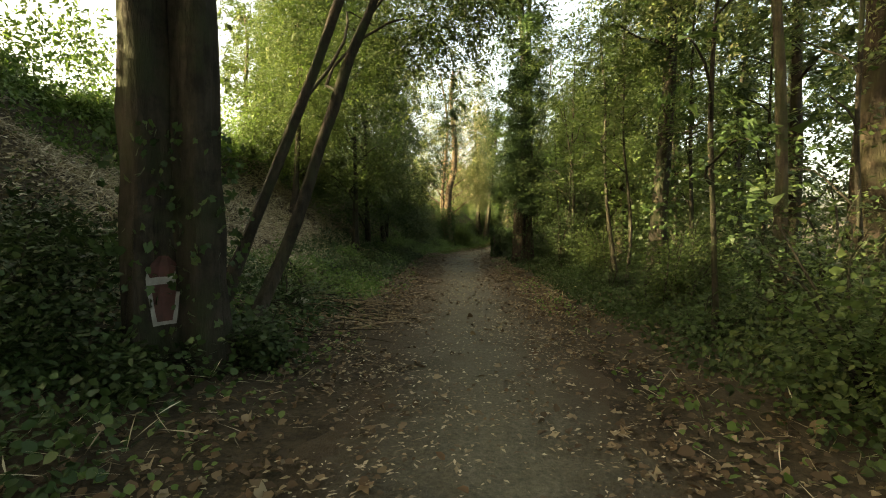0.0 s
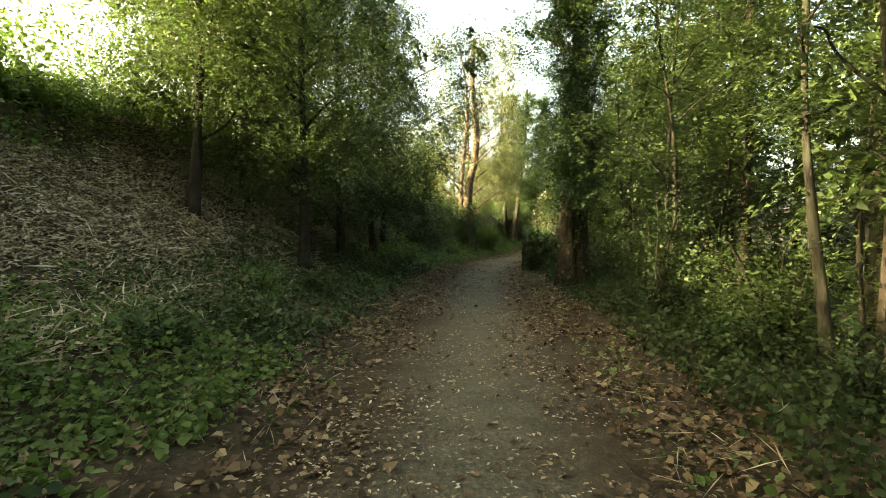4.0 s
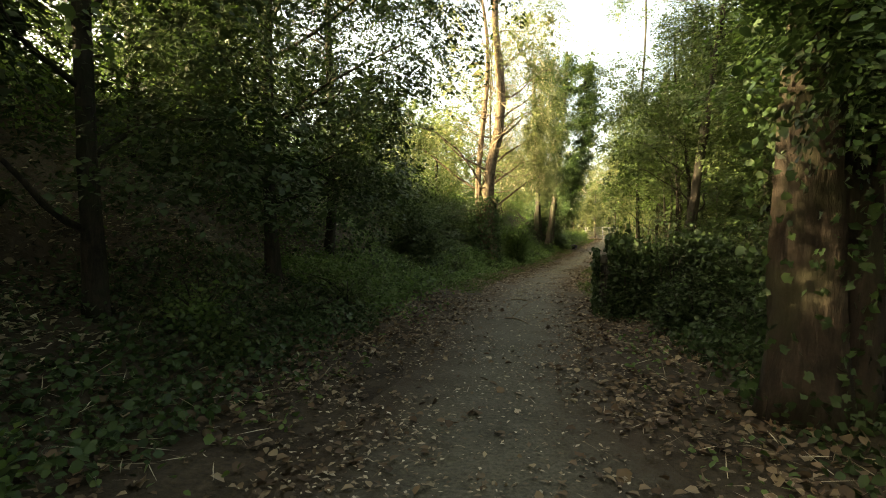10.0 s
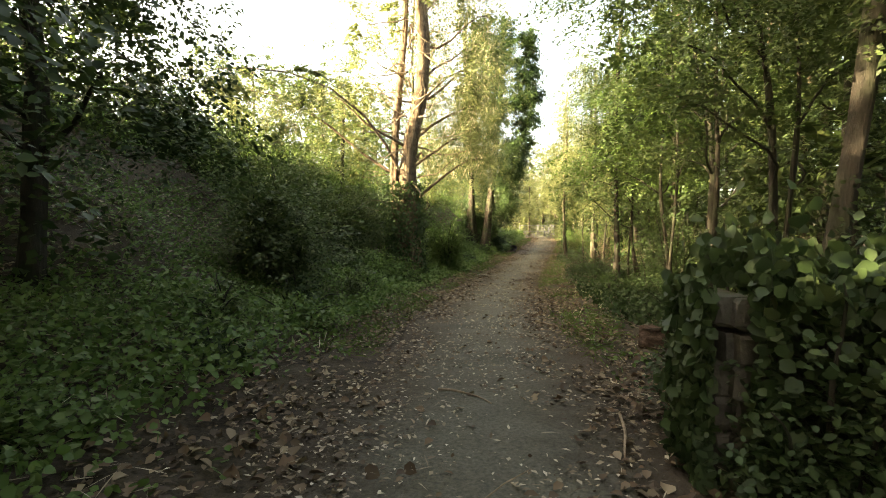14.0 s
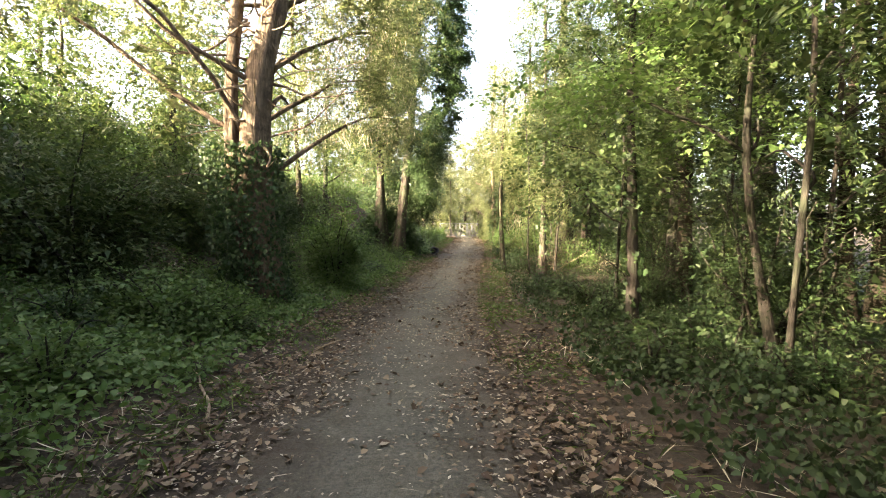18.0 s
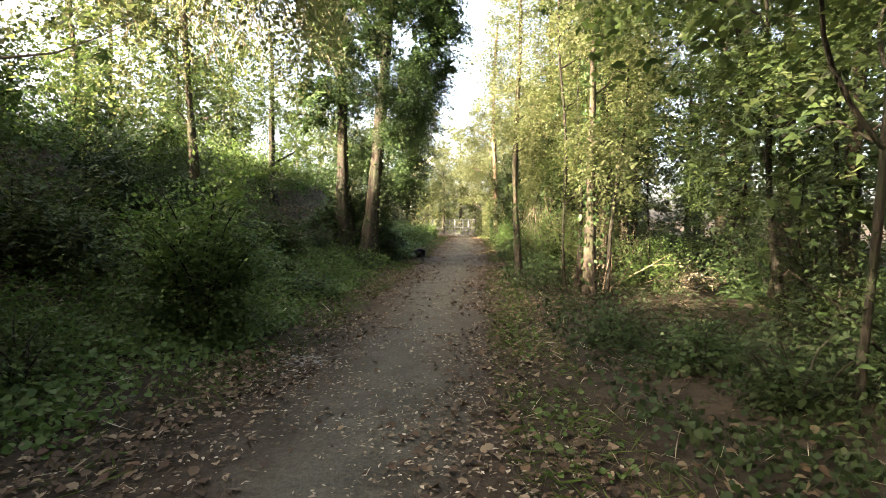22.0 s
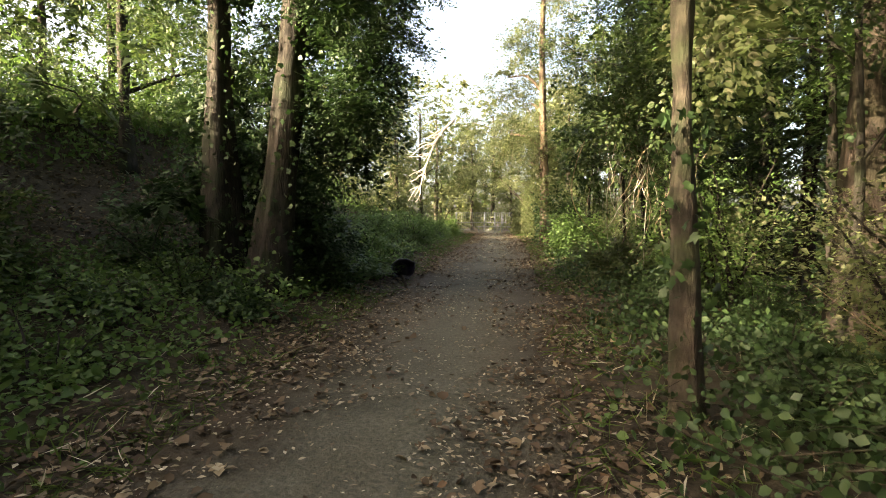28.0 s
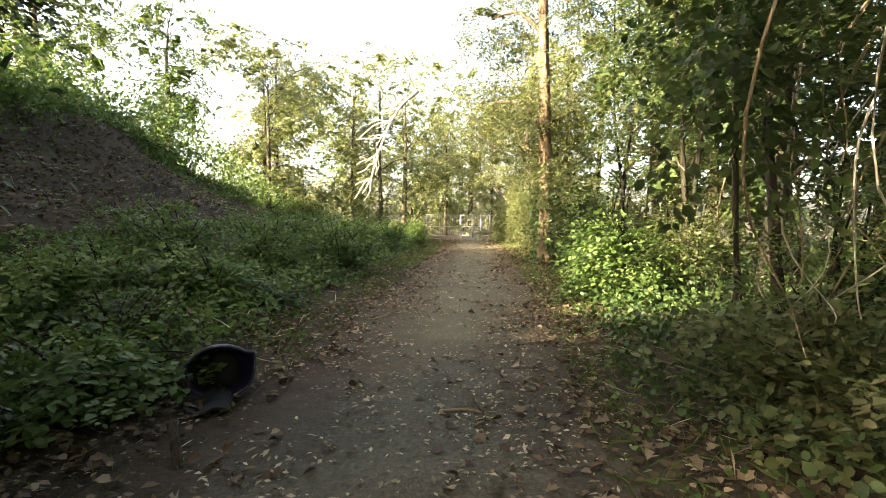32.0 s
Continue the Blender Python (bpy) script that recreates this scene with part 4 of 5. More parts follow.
# thicket on the wood side
q = np.random.default_rng(31)
for k in range(30):
    y = 3.5 + k * 2.4 + q.uniform(-0.6, 0.6)
    d = (2.9 if y < 24 else 4.2 if y < 48 else 3.0) + 1.4 * ((k * 0.618) % 1)
    x = float(pc(y)) + d
    if math.hypot(x - 0.2, y - 20.7) < 1.2 or 24 < y < 30.5:
        continue
    # Brighter leaves beyond y 46 stand in for sunlight on these bushes.
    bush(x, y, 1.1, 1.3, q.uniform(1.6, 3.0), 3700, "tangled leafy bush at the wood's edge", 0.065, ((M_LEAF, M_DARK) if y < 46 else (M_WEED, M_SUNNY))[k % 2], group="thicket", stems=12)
for k in range(26):
    y = 4.0 + k * 2.3
    x = float(pc(y)) + 6.3 + 3.2 * ((k * 0.618) % 1)
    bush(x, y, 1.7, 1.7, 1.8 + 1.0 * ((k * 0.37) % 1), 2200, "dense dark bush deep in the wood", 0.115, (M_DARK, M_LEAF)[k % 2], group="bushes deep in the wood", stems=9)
PROTO = []
for k, (m, b) in enumerate(((M_LEAF, M_BARKD), (M_LEAF, M_BARKR), (M_DARK, M_BARKD), (M_LEAF, M_BARKR))):
    y, x = 6 + 5.1 * k, 0
    x = float(pc(y)) + 6.4
    cl = [(q.normal(0, 0.7), q.normal(0, 0.7), zz, 1.5, 1.5, 0.7, 480) for zz in np.arange(2.2, 10.5, 0.7)]
    PROTO.append(tree(x, y, 9, q.uniform(0.08, 0.15), "slender woodland tree with leaves down its stem", cl, 0.14, m, b, group="slender trees in the wood"))
for k in range(40):
    y = 24 + (k // 2) * 2.6 if k < 44 else 0
    y = y - 22 if (k % 2 == 0 and y > 74) else y
    d = (5.2 + 2.6 * ((k * 0.618) % 1)) if k % 2 else (9.5 + 6 * ((k * 0.618) % 1))
    if k % 2 == 0 and k < 20:
        y = 2 + k * 1.9
    x = float(pc(y)) + d
    if k in (0, 2, 4):
        continue
    copy_thing(PROTO[k % 4], pose(x, y, hz(x, y), 0, 0, 0) @ pose(0, 0, 0, 0, 0, q.uniform(0, 360)))
for (x, y) in ((6.4, 16.5), (5.9, 22.0), (6.2, 26.0), (9.0, 19.0), (5.4, 30.5), (6.0, 35.0), (8.2, 38.0), (4.7, 37.2), (5.8, 39.0), (7.4, 43.5), (3.9, 14.5), (3.5, 18.5), (4.4, 25.0), (3.4, 31.5), (4.2, 33.5), (5.6, 47.0), (5.2, 51.5), (5.4, 55.0), (5.0, 58.5)):
    copy_thing(PROTO[int(x * 10) % 4], pose(x, y, hz(x, y), 0, 0, q.uniform(0, 360)))
# Stays out of view: added only for the shade its crown throws.
tree(3.9, -0.6, 8, 0.13, "unseen leafy tree added to shade the start of the path", [(q0, q1, z, 1.8, 1.8, 0.6, 1100) for z in (4.8, 5.8, 6.9) for q0, q1 in ((-2.6, 0.6), (-0.6, -1.6), (-1.2, 2.0), (0.8, 0.4), (-4.2, -0.6))], 0.12, M_LEAF, M_BARKD, limb_every=3)
# understorey: small trees whose low boughs reach towards the path
for k, (y, d) in enumerate(((12.8, 3.7), (16.6, 3.6), (23.2, 4.4), (29.0, 3.6), (31.6, 3.9), (34.4, 4.0), (38.6, 4.1), (42.5, 5.2), (50.8, 4.4), (56.5, 3.6), (59.6, 3.8))):
    x = float(pc(y)) + d
    q2 = np.random.default_rng(k + 300)
    cl = [(q2.uniform(-1.9, 0.9), q2.uniform(-1.5, 1.5), zz, q2.uniform(0.9, 1.4), q2.uniform(0.9, 1.4), 0.3, 620) for zz in np.arange(2.7, 5.6, 0.3)]
    tree(x, y, 5.8, 0.055, "small understorey tree with level leafy boughs", cl, 0.085, (M_LEAF, M_LEAF, M_WEED)[k % 3], M_BARKD, lean=(-0.5, 0.2), crook=0.03, group="understorey trees", hang=0.15, limb_every=2, core=0.06, margin=1.6, height=2.9)
# far side: trees beyond the gate and on top of the bank, and unseen shade trees
FAR = []
for k, m in enumerate((M_SUNNY, M_LEAF)):
    x, y = (-7.0, 76.0) if k == 0 else (-15.0, 60.0)
    cl = [(q.normal(0, 1.3), q.normal(0, 1.3), zz, 2.0, 2.0, 1.0, 400) for zz in np.arange(0.9, 9.4, 0.7)]
    FAR.append(tree(x, y, 7.6, 0.14, "sunlit birch-like tree beyond the brambles, some copies unseen and added for shade", cl, 0.21, m, M_BARK, group="trees in the distance"))
for (x, y, k, s) in ((-4.2, 82, 0, 1.05), (-1.5, 88, 0, 1.2), (-10, 84, 0, 1.2), (-1.2, 96, 1, 1.0), (3.2, 97, 1, 0.9), (7.0, 92, 0, 1.0), (6.0, 80, 0, 1.0), (5.6, 72, 0, 0.9), (9, 66, 1, 1),
                     (-14, 30, 1, 1.0), (-17, 74, 1, 1.3), (6.2, 60, 1, 0.9), (-22, 95, 1, 1.2), (12, 100, 1, 1.4), (0, 110, 1, 1.4), (-9, 110, 1, 1.4),
                     (4.9, 76, 0, 0.6), (0.4, 90, 0, 0.8), (4.6, 88, 0, 0.9), (2.4, 104, 0, 1.3), (-6, 96, 0, 1.2), (9, 84, 0, 1.2), (-5.6, 70, 0, 0.6), (-6.8, 73.5, 0, 0.75), (-3.6, 77, 0, 0.7), (-9.0, 70, 1, 0.75), (6.6, 66, 0, 0.9),
                     # Those behind the start and west of the bank are added to block light.
                     (-8.5, -14, 1, 1.0), (-6, -24, 1, 1.1), (-12, -7, 1, 1.2), (4.5, -6, 1, 1.0), (7, -1, 1, 1.0), (-3.5, -6.5, 1, 1.0), (-7.5, -4.5, 1, 0.9), (2.5, -20, 1, 1.2), (-2.5, -26, 1, 0.9), (-13, -2.5, 1, 1.0), (-13.5, 3, 1, 1.0), (-14, 9.0, 1, 0.9), (-12.5, 6.0, 1, 0.8), (-12.5, 23.0, 1, 0.9), (-11.5, 28.5, 1, 0.9), (-12, 32.5, 0, 0.7), (-12, 60, 1, 0.9), (-10.8, 42.4, 1, 0.5), (-13.5, 70, 1, 1.1), (-13.5, 45.6, 1, 0.72), (-14.5, 32.5, 1, 1.1), (-13.5, 55.2, 1, 0.9), (12, 20, 1, 0.9), (11.5, 30, 1, 0.9), (11, 40, 1, 0.9), (11, 50, 1, 0.9), (14, 5, 1, 0.9), (15, 14, 1, 0.8), (16, 24, 1, 0.9), (16, 35, 0, 0.7), (15, 46, 0, 0.7), (15, 57, 0, 0.8), (1.4, 87.5, 0, 0.8), (3.4, 91, 0, 1.3)):
    c = copy_thing(FAR[k], pose(x, y, hz(x, y), 0, 0, q.uniform(0, 360)))
    c.scale = (s, s, s)
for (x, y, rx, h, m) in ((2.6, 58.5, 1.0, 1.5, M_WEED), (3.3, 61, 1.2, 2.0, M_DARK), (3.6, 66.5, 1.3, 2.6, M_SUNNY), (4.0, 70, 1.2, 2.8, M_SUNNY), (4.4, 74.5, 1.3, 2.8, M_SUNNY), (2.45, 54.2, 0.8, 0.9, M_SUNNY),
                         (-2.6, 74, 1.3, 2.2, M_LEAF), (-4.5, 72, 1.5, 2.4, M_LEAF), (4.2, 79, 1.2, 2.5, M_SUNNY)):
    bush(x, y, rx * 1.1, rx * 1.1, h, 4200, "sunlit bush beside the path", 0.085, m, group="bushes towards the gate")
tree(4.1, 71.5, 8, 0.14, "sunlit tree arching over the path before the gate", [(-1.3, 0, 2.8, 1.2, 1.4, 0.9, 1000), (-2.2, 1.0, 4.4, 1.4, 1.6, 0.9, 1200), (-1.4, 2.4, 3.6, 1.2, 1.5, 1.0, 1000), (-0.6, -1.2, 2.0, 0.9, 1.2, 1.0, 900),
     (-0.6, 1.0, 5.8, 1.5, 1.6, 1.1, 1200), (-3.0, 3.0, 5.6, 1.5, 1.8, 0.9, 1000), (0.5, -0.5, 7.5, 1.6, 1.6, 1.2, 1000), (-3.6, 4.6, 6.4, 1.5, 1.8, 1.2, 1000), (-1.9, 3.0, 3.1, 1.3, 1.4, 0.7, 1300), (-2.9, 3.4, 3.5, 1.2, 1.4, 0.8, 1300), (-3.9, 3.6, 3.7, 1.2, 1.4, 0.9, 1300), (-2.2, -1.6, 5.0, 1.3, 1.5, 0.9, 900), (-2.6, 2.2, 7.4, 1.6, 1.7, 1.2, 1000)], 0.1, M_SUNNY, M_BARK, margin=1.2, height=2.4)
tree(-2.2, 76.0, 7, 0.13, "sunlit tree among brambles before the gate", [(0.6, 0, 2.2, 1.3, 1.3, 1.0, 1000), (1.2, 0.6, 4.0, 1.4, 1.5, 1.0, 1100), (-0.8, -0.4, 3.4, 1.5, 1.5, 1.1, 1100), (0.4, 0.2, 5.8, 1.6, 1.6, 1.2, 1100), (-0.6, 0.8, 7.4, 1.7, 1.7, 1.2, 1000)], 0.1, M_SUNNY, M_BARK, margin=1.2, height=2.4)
for k in range(37):
    y = -3.0 + 1.9 * k
    bush(float(pc(y)) - 8.5 + 0.4 * (k % 2), y, 1.3, 1.5, 0.75 + 0.3 * (k * 0.618 % 1), 3000, "bramble mound on the brow of the bank", 0.11, M_WEED, group="bramble mounds", stems=16)
# fringe of bramble that hangs over the lip of the bank, in the same brightened leaf
q = np.random.default_rng(44)
for y0, y1, n in ((-5, 34, 22000), (34, 76, 24000)):
    y = q.uniform(y0, y1, n)
    x = pc(y) - 7.35 + q.normal(0, 0.4, n) + 0.25 * np.sin(y * 1.7)
    z = gz(y) + (2.95 + q.normal(0.5, 0.36, n) + 0.2 * np.sin(y * 0.9) + 0.15 * np.sin(y * 2.3)) * (np.clip((75 - y) / 12, 0, 1) * 0.85 + 0.15) * np.interp(y, [24, 40], [1.25, 1.0])
    put("bramble_fringe", leaves("bramble_fringe", np.stack([x, y, z], 1), 0.095, M_WEED, flat=0.3, down=0.6, seed=int(y0 + 50)), None, "bramble hanging over the lip of the bank", category="brambles", kind="stuff")
for (x, y, rx, h) in ((0.7, 24.5, 0.9, 1.5), (1.5, 25.6, 1.0, 1.9), (0.9, 23.2, 0.9, 0.9), (1.9, 23.6, 1.1, 1.6)):
    bush(x, y, rx, rx, h, 3200, "dark bush crowding the ruined wall", 0.075, M_DARK, group="thicket", stems=9)
# low bramble clumps along both edges
q = np.random.default_rng(71)
for k in range(52):
    y = 2.0 + k * 1.3 + q.uniform(-0.5, 0.5)
    x = float(pc(y)) - 2.3 - q.uniform(0, 1.6)
    if math.hypot(x + 2.95, y - 4.05) < 0.8 or math.hypot(x + 1.4, y - 54.75) < 0.9:
        continue
    bush(x, y, q.uniform(0.45, 0.8), q.uniform(0.45, 0.8), q.uniform(0.35, 0.75), 900, "low arching bramble clump beside the path", 0.06, (M_WEED, M_IVY, M_LEAF)[k % 3], "bramble_clump", 7, 0.05, category="brambles", group="bramble clumps")
for k in range(44):
    y = 1.5 + k * 1.5 + q.uniform(-0.5, 0.5)
    x = float(pc(y)) + 2.5 + q.uniform(0, 1.3)
    if 24 < y < 30:
        continue
    bush(x, y, q.uniform(0.45, 0.8), q.uniform(0.45, 0.8), q.uniform(0.35, 0.8), 900, "low dark bramble clump under the trees", 0.06, (M_IVY, M_DARK, M_IVY)[k % 3], "bramble_clump", 7, 0.05, category="brambles", group="bramble clumps")

# ivy mounds round the feet of the pair of trunks, and thin saplings in the wood
for (x, y, rx, h) in ((-3.0, 51.0, 0.7, 0.6), (-4.4, 51.6, 0.8, 0.9), (-2.5, 53.0, 0.6, 0.6), (-4.2, 53.4, 0.9, 1.1)):
    bush(x, y, rx, rx, h, 2200, "mound of dark ivy round the trunks' feet", 0.07, M_IVY, "ivy_mound", 6, category="ivy")
SAP = []
q = np.random.default_rng(91)
for k in range(3):
    y = 8.0 + 17.0 * k + 4
    x = float(pc(y)) + 3.6
    cl = [(q.normal(0, 0.6), q.normal(0, 0.6), zz, 0.8, 0.8, 0.6, 170) for zz in (2.2, 3.1, 4.0, 4.8, 5.6, 6.3)]
    SAP.append(tree(x, y, 6.5, q.uniform(0.026, 0.042), "thin bare-stemmed sapling in the shade", cl, 0.085, (M_LEAF, M_DARK, M_LEAF)[k], M_BARKD, lean=(q.uniform(-0.9, 0.5), q.uniform(-0.7, 0.7)), crook=0.04, group="saplings", sides=6, flare=0.2))
for k in range(34):
    y = 4.0 + k * 1.9 + q.uniform(-0.8, 0.8)
    x = float(pc(y)) + q.uniform(2.7, 6.5)
    if (23.5 < y < 30 and x < 1.5) or not overgrown(x, y):
        continue
    copy_thing(SAP[k % 3], pose(x, y, hz(x, y), 0, 0, q.uniform(0, 360)))
for (x, y, rx, h) in ((-3.75, 3.3, 0.8, 1.15), (-3.3, 2.9, 0.55, 0.75), (-2.45, 4.55, 0.5, 0.65), (-4.6, 4.4, 0.9, 1.0), (-2.75, 3.2, 0.4, 0.4)):
    bush(x, y, rx, rx, h, 2400, "dark ivy heaped round the twin trunks", 0.075, M_DARK, "ivy_mound", 6, category="ivy")
for (x, y, rx, h) in ((-0.75, 25.05, 0.45, 1.15), (-0.15, 24.75, 0.6, 1.5), (0.35, 25.9, 0.7, 1.75), (-0.7, 26.1, 0.5, 1.3), (0.0, 23.9, 0.6, 0.8), (0.9, 26.8, 0.8, 1.9)):
    bush(x, y, rx, rx, h, 2200, "dark shrub growing over the ruined wall", 0.06, M_DARK, group="thicket", stems=9)

# ---- smaller things ----
from mathutils.bvhtree import BVHTree


def part(name, bm, mat, parent, label=""):
    me = bpy.data.meshes.new(name)
    bm.to_mesh(me)
    bm.free()
    me.materials.append(mat)
    return put(name, me, parent, label)


def block(sx, sy, sz, m=None, bevel=0.01, jitter=0.0, seed=0):
    bm = bmesh.new()
    bmesh.ops.create_cube(bm, size=1, matrix=Matrix.Diagonal((sx, sy, sz, 1)))
    if bevel:
        bmesh.ops.bevel(bm, geom=bm.edges[:], offset=bevel, segments=1, affect="EDGES")
    if jitter:
        r = random.Random(seed)
        for v in bm.verts:
            v.co += Vector([r.uniform(-jitter, jitter) for _ in range(3)])
    if m:
        bm.transform(m)
    return bm


# painted mark on the twin tree
def trunk_patch(ob, rows, mat, name, label, off):
    """A film of paint that follows the trunk: rows of (height, left, right) as seen from the path."""
    me = ob.data
    tree_of = BVHTree.FromPolygons([v.co[:] for v in me.vertices], [p.vertices[:] for p in me.polygons])
    base = Vector(ob.parent.location)
    face = Vector((0.0 - base.x, 0.2 - base.y, 0)).normalized()
    side = Vector((-face.y, face.x, 0))
    V, F, n = [], [], 7
    for (z, a, b) in rows:
        for i in range(n):
            s = a + (b - a) * i / (n - 1)
            start = face * 2 + side * s + Vector((0, 0, z))
            hit = tree_of.ray_cast(start, -face)[0]
            V.append((hit or (face * 0.25 + side * s + Vector((0, 0, z)))) + face * off)
    for j in range(len(rows) - 1):
        for i in range(n - 1):
            F.append((j * n + i, j * n + i + 1, (j + 1) * n + i + 1, (j + 1) * n + i))
    bm = bmesh.new()
    vs = [bm.verts.new(v) for v in V]
    for f in F:
        bm.faces.new([vs[i] for i in f])
    return part(name, bm, mat, ob, label)


MARK0, MX = 0.30, -0.02
trunk_patch(TWIN, [(MARK0 + z, MX - w, MX + w) for z, w in ((0.0, 0.085), (0.12, 0.1), (0.25, 0.115), (0.38, 0.13), (0.45, 0.12))], M_WHITE, "painted_mark", "white painted outline of a cup", 0.006)
trunk_patch(TWIN, [(MARK0 + z, MX - w, MX + w) for z, w in ((0.03, 0.055), (0.12, 0.07), (0.25, 0.085), (0.33, 0.095))], M_RED, "painted_mark", "dull red paint inside the outline", 0.011)
trunk_patch(TWIN, [(MARK0 + z, MX - w, MX + w) for z, w in ((0.39, 0.1), (0.43, 0.115), (0.5, 0.09), (0.56, 0.03))], M_RED, "painted_mark", "dull red paint above the cup", 0.011)

# ruined wall with ivy
wx, wy = -1.05, 25.5
wz = hz(wx, wy)
wall = thing("stone_wall", wx, wy, wz, "low ruined wall of rough stones smothered in dark ivy", "wall")
part("core", block(1.5, 0.42, 1.0, pose(0.8, 0.05, 0.45), 0.02), M_STONE, wall)
q = np.random.default_rng(77)
for row in range(6):
    x = 0.0
    while x < 1.45:
        w = q.uniform(0.2, 0.42)
        part("stone", block(w - 0.015, 0.2, 0.165, pose(x + w / 2, -0.16 + q.uniform(-0.02, 0.02), 0.06 + row * 0.178, 0, 0, q.uniform(-3, 3)), 0.02, 0.012, int(x * 100) + row), M_STONE, wall)
        x += w
    part("stone", block(0.2, 0.5, 0.165, pose(0.04 + q.uniform(-0.02, 0.02), 0.06, 0.06 + row * 0.178, 0, 0, q.uniform(-4, 4)), 0.02, 0.012, row), M_STONE, wall)
n = 7000
s = q.uniform(0, 1, n)
face = q.uniform(0, 1, n)
P = np.stack([wx + q.uniform(0.05, 1.9, n), wy - 0.3 - np.abs(q.normal(0, 0.09, n)), wz + q.uniform(0, 1.15, n)], 1)
topm = face > 0.55
P[topm, 1] = wy + q.normal(0, 0.28, topm.sum())
P[topm, 2] = wz + 0.98 + np.abs(q.normal(0, 0.16, topm.sum())) + 0.1 * np.sin(P[topm, 0] * 5)
endm = face < 0.16
P[endm] = np.stack([wx - 0.1 - np.abs(q.normal(0, 0.03, endm.sum())), wy + q.uniform(-0.25, 0.35, endm.sum()), wz + q.uniform(0.0, 1.1, endm.sum())], 1)
put("ivy", leaves("ivy", P, 0.075, M_DARK, (wx, wy, wz), flat=0.2, aspect=0.5, down=0.7, margin=1.05, seed=5, kite=9), wall, "dark glossy ivy")


def stick(x0, y0, x1, y1, r, label, mat=None, lift=0.02, arch=0.0, name="stick", group="fallen sticks", twigs=0, z0=0.0, z1=0.0):
    """A fallen stick that lies along the ground."""
    s = tick()
    p = bend((x0, y0, 0), (x1, y1, 0), 9, 0, 0.05, s)
    p[:, 2] = H(p[:, 0], p[:, 1]) + lift + r * 0.7 + np.linspace(z0, z1, 9) + arch * np.sin(np.linspace(0, math.pi, 9))
    o = p[0].copy()
    t = thing(name, *o, label, name.replace("_", " "), group)
    put("shaft", rod_mesh("shaft", [(p, np.linspace(r, r * 0.5, 9), 8 if r > 0.03 else 6, 0.08, s)], mat or M_DEAD, o), t)
    r2 = np.random.default_rng(s)
    for i in range(twigs):
        k = r2.integers(2, 8)
        e = p[k] + r2.normal(0, 1, 3) * np.array([0.3, 0.3, 0.12]) + [0, 0, 0.12]
        e[2] = max(e[2], hz(e[0], e[1]) + 0.02)
        put("twig", rod_mesh("twig", [(bend(p[k], e, 5, 0.05, 0.1, s + i), np.linspace(r * 0.5, r * 0.15, 5), 5, 0.05, i)], mat or M_DEAD, o), t)
    return t


q = np.random.default_rng(6)
a, b = np.array([-0.55, 28.85, hz(-0.55, 28.85) + 0.1]), np.array([0.95, 27.9, hz(0.95, 27.9) + 0.14])
log = thing("fallen_log", *a, "rotting fallen log, reddish brown, split lengthways", "log")
put("body", rod_mesh("body", [(bend(a, b, 26, 0, 0.02, 5), 0.135 * (1 + 0.12 * np.sin(np.arange(26) * 1.3)), 26, 0.2, 9)], M_ROT, a), log)
for k in range(16):
    t0, t1 = sorted(q.uniform(0.0, 1.0, 2))
    g = q.uniform(0.2, 2.6)
    off = np.array([0.5 * math.cos(g), 0.8 * math.cos(g), math.sin(g)]) * 0.135
    put("splinter", rod_mesh("splinter", [(bend(a + (b - a) * t0 + off, a + (b - a) * (t1 * 0.6 + t0 * 0.4 + 0.12) + off * 1.05, 6, 0.02, 0.02, k), np.array([0.006, 0.016, 0.02, 0.018, 0.014, 0.004]), 6, 0.2, k)], (M_ROT, M_BARKR, M_DEAD)[k % 3], a), log)
ST = "thin dry stick lying among leaves"
for (a, b, c, d, r) in ((-3.7, 15.65, -3.4, 16.5, 0.014), (-4.3, 13.2, -3.9, 12.4, 0.016), (-4.9, 14.0, -4.5, 13.0, 0.012), (-3.3, 17.6, -3.05, 18.3, 0.012), (-2.2, 7.4, -1.9, 6.8, 0.014),
                        (-2.4, 6.6, -2.0, 7.2, 0.012), (-1.6, 24.4, -1.1, 24.7, 0.012), (-2.6, 24.6, -2.2, 24.2, 0.014), (-2.75, 26.8, -2.3, 26.5, 0.012), (-1.35, 26.4, -1.5, 25.6, 0.012), (-1.7, 30.6, -1.3, 29.9, 0.014),
                        (-3.2, 36.4, -3.5, 35.6, 0.012), (-1.5, 35.6, -1.2, 35.1, 0.012), (-3.8, 33.2, -4.6, 34.6, 0.014), (-1.35, 43.0, -1.1, 42.7, 0.012), (-2.1, 43.6, -1.7, 43.4, 0.012),
                        (0.1, 54.4, 0.45, 54.3, 0.014), (-0.6, 57.1, -0.2, 57.4, 0.01), (-2.4, 56.5, -3.6, 57.6, 0.016), (-3.0, 55.0, -3.9, 55.9, 0.014), (1.3, 49.9, 1.5, 49.2, 0.012), (-2.1, 49.6, -1.8, 50.2, 0.012), (1.6, 53.1, 1.9, 52.4, 0.014)):
    stick(a, b, c, d, r, ST, arch=0.03, twigs=1 if r > 0.013 else 0)
q = np.random.default_rng(14)
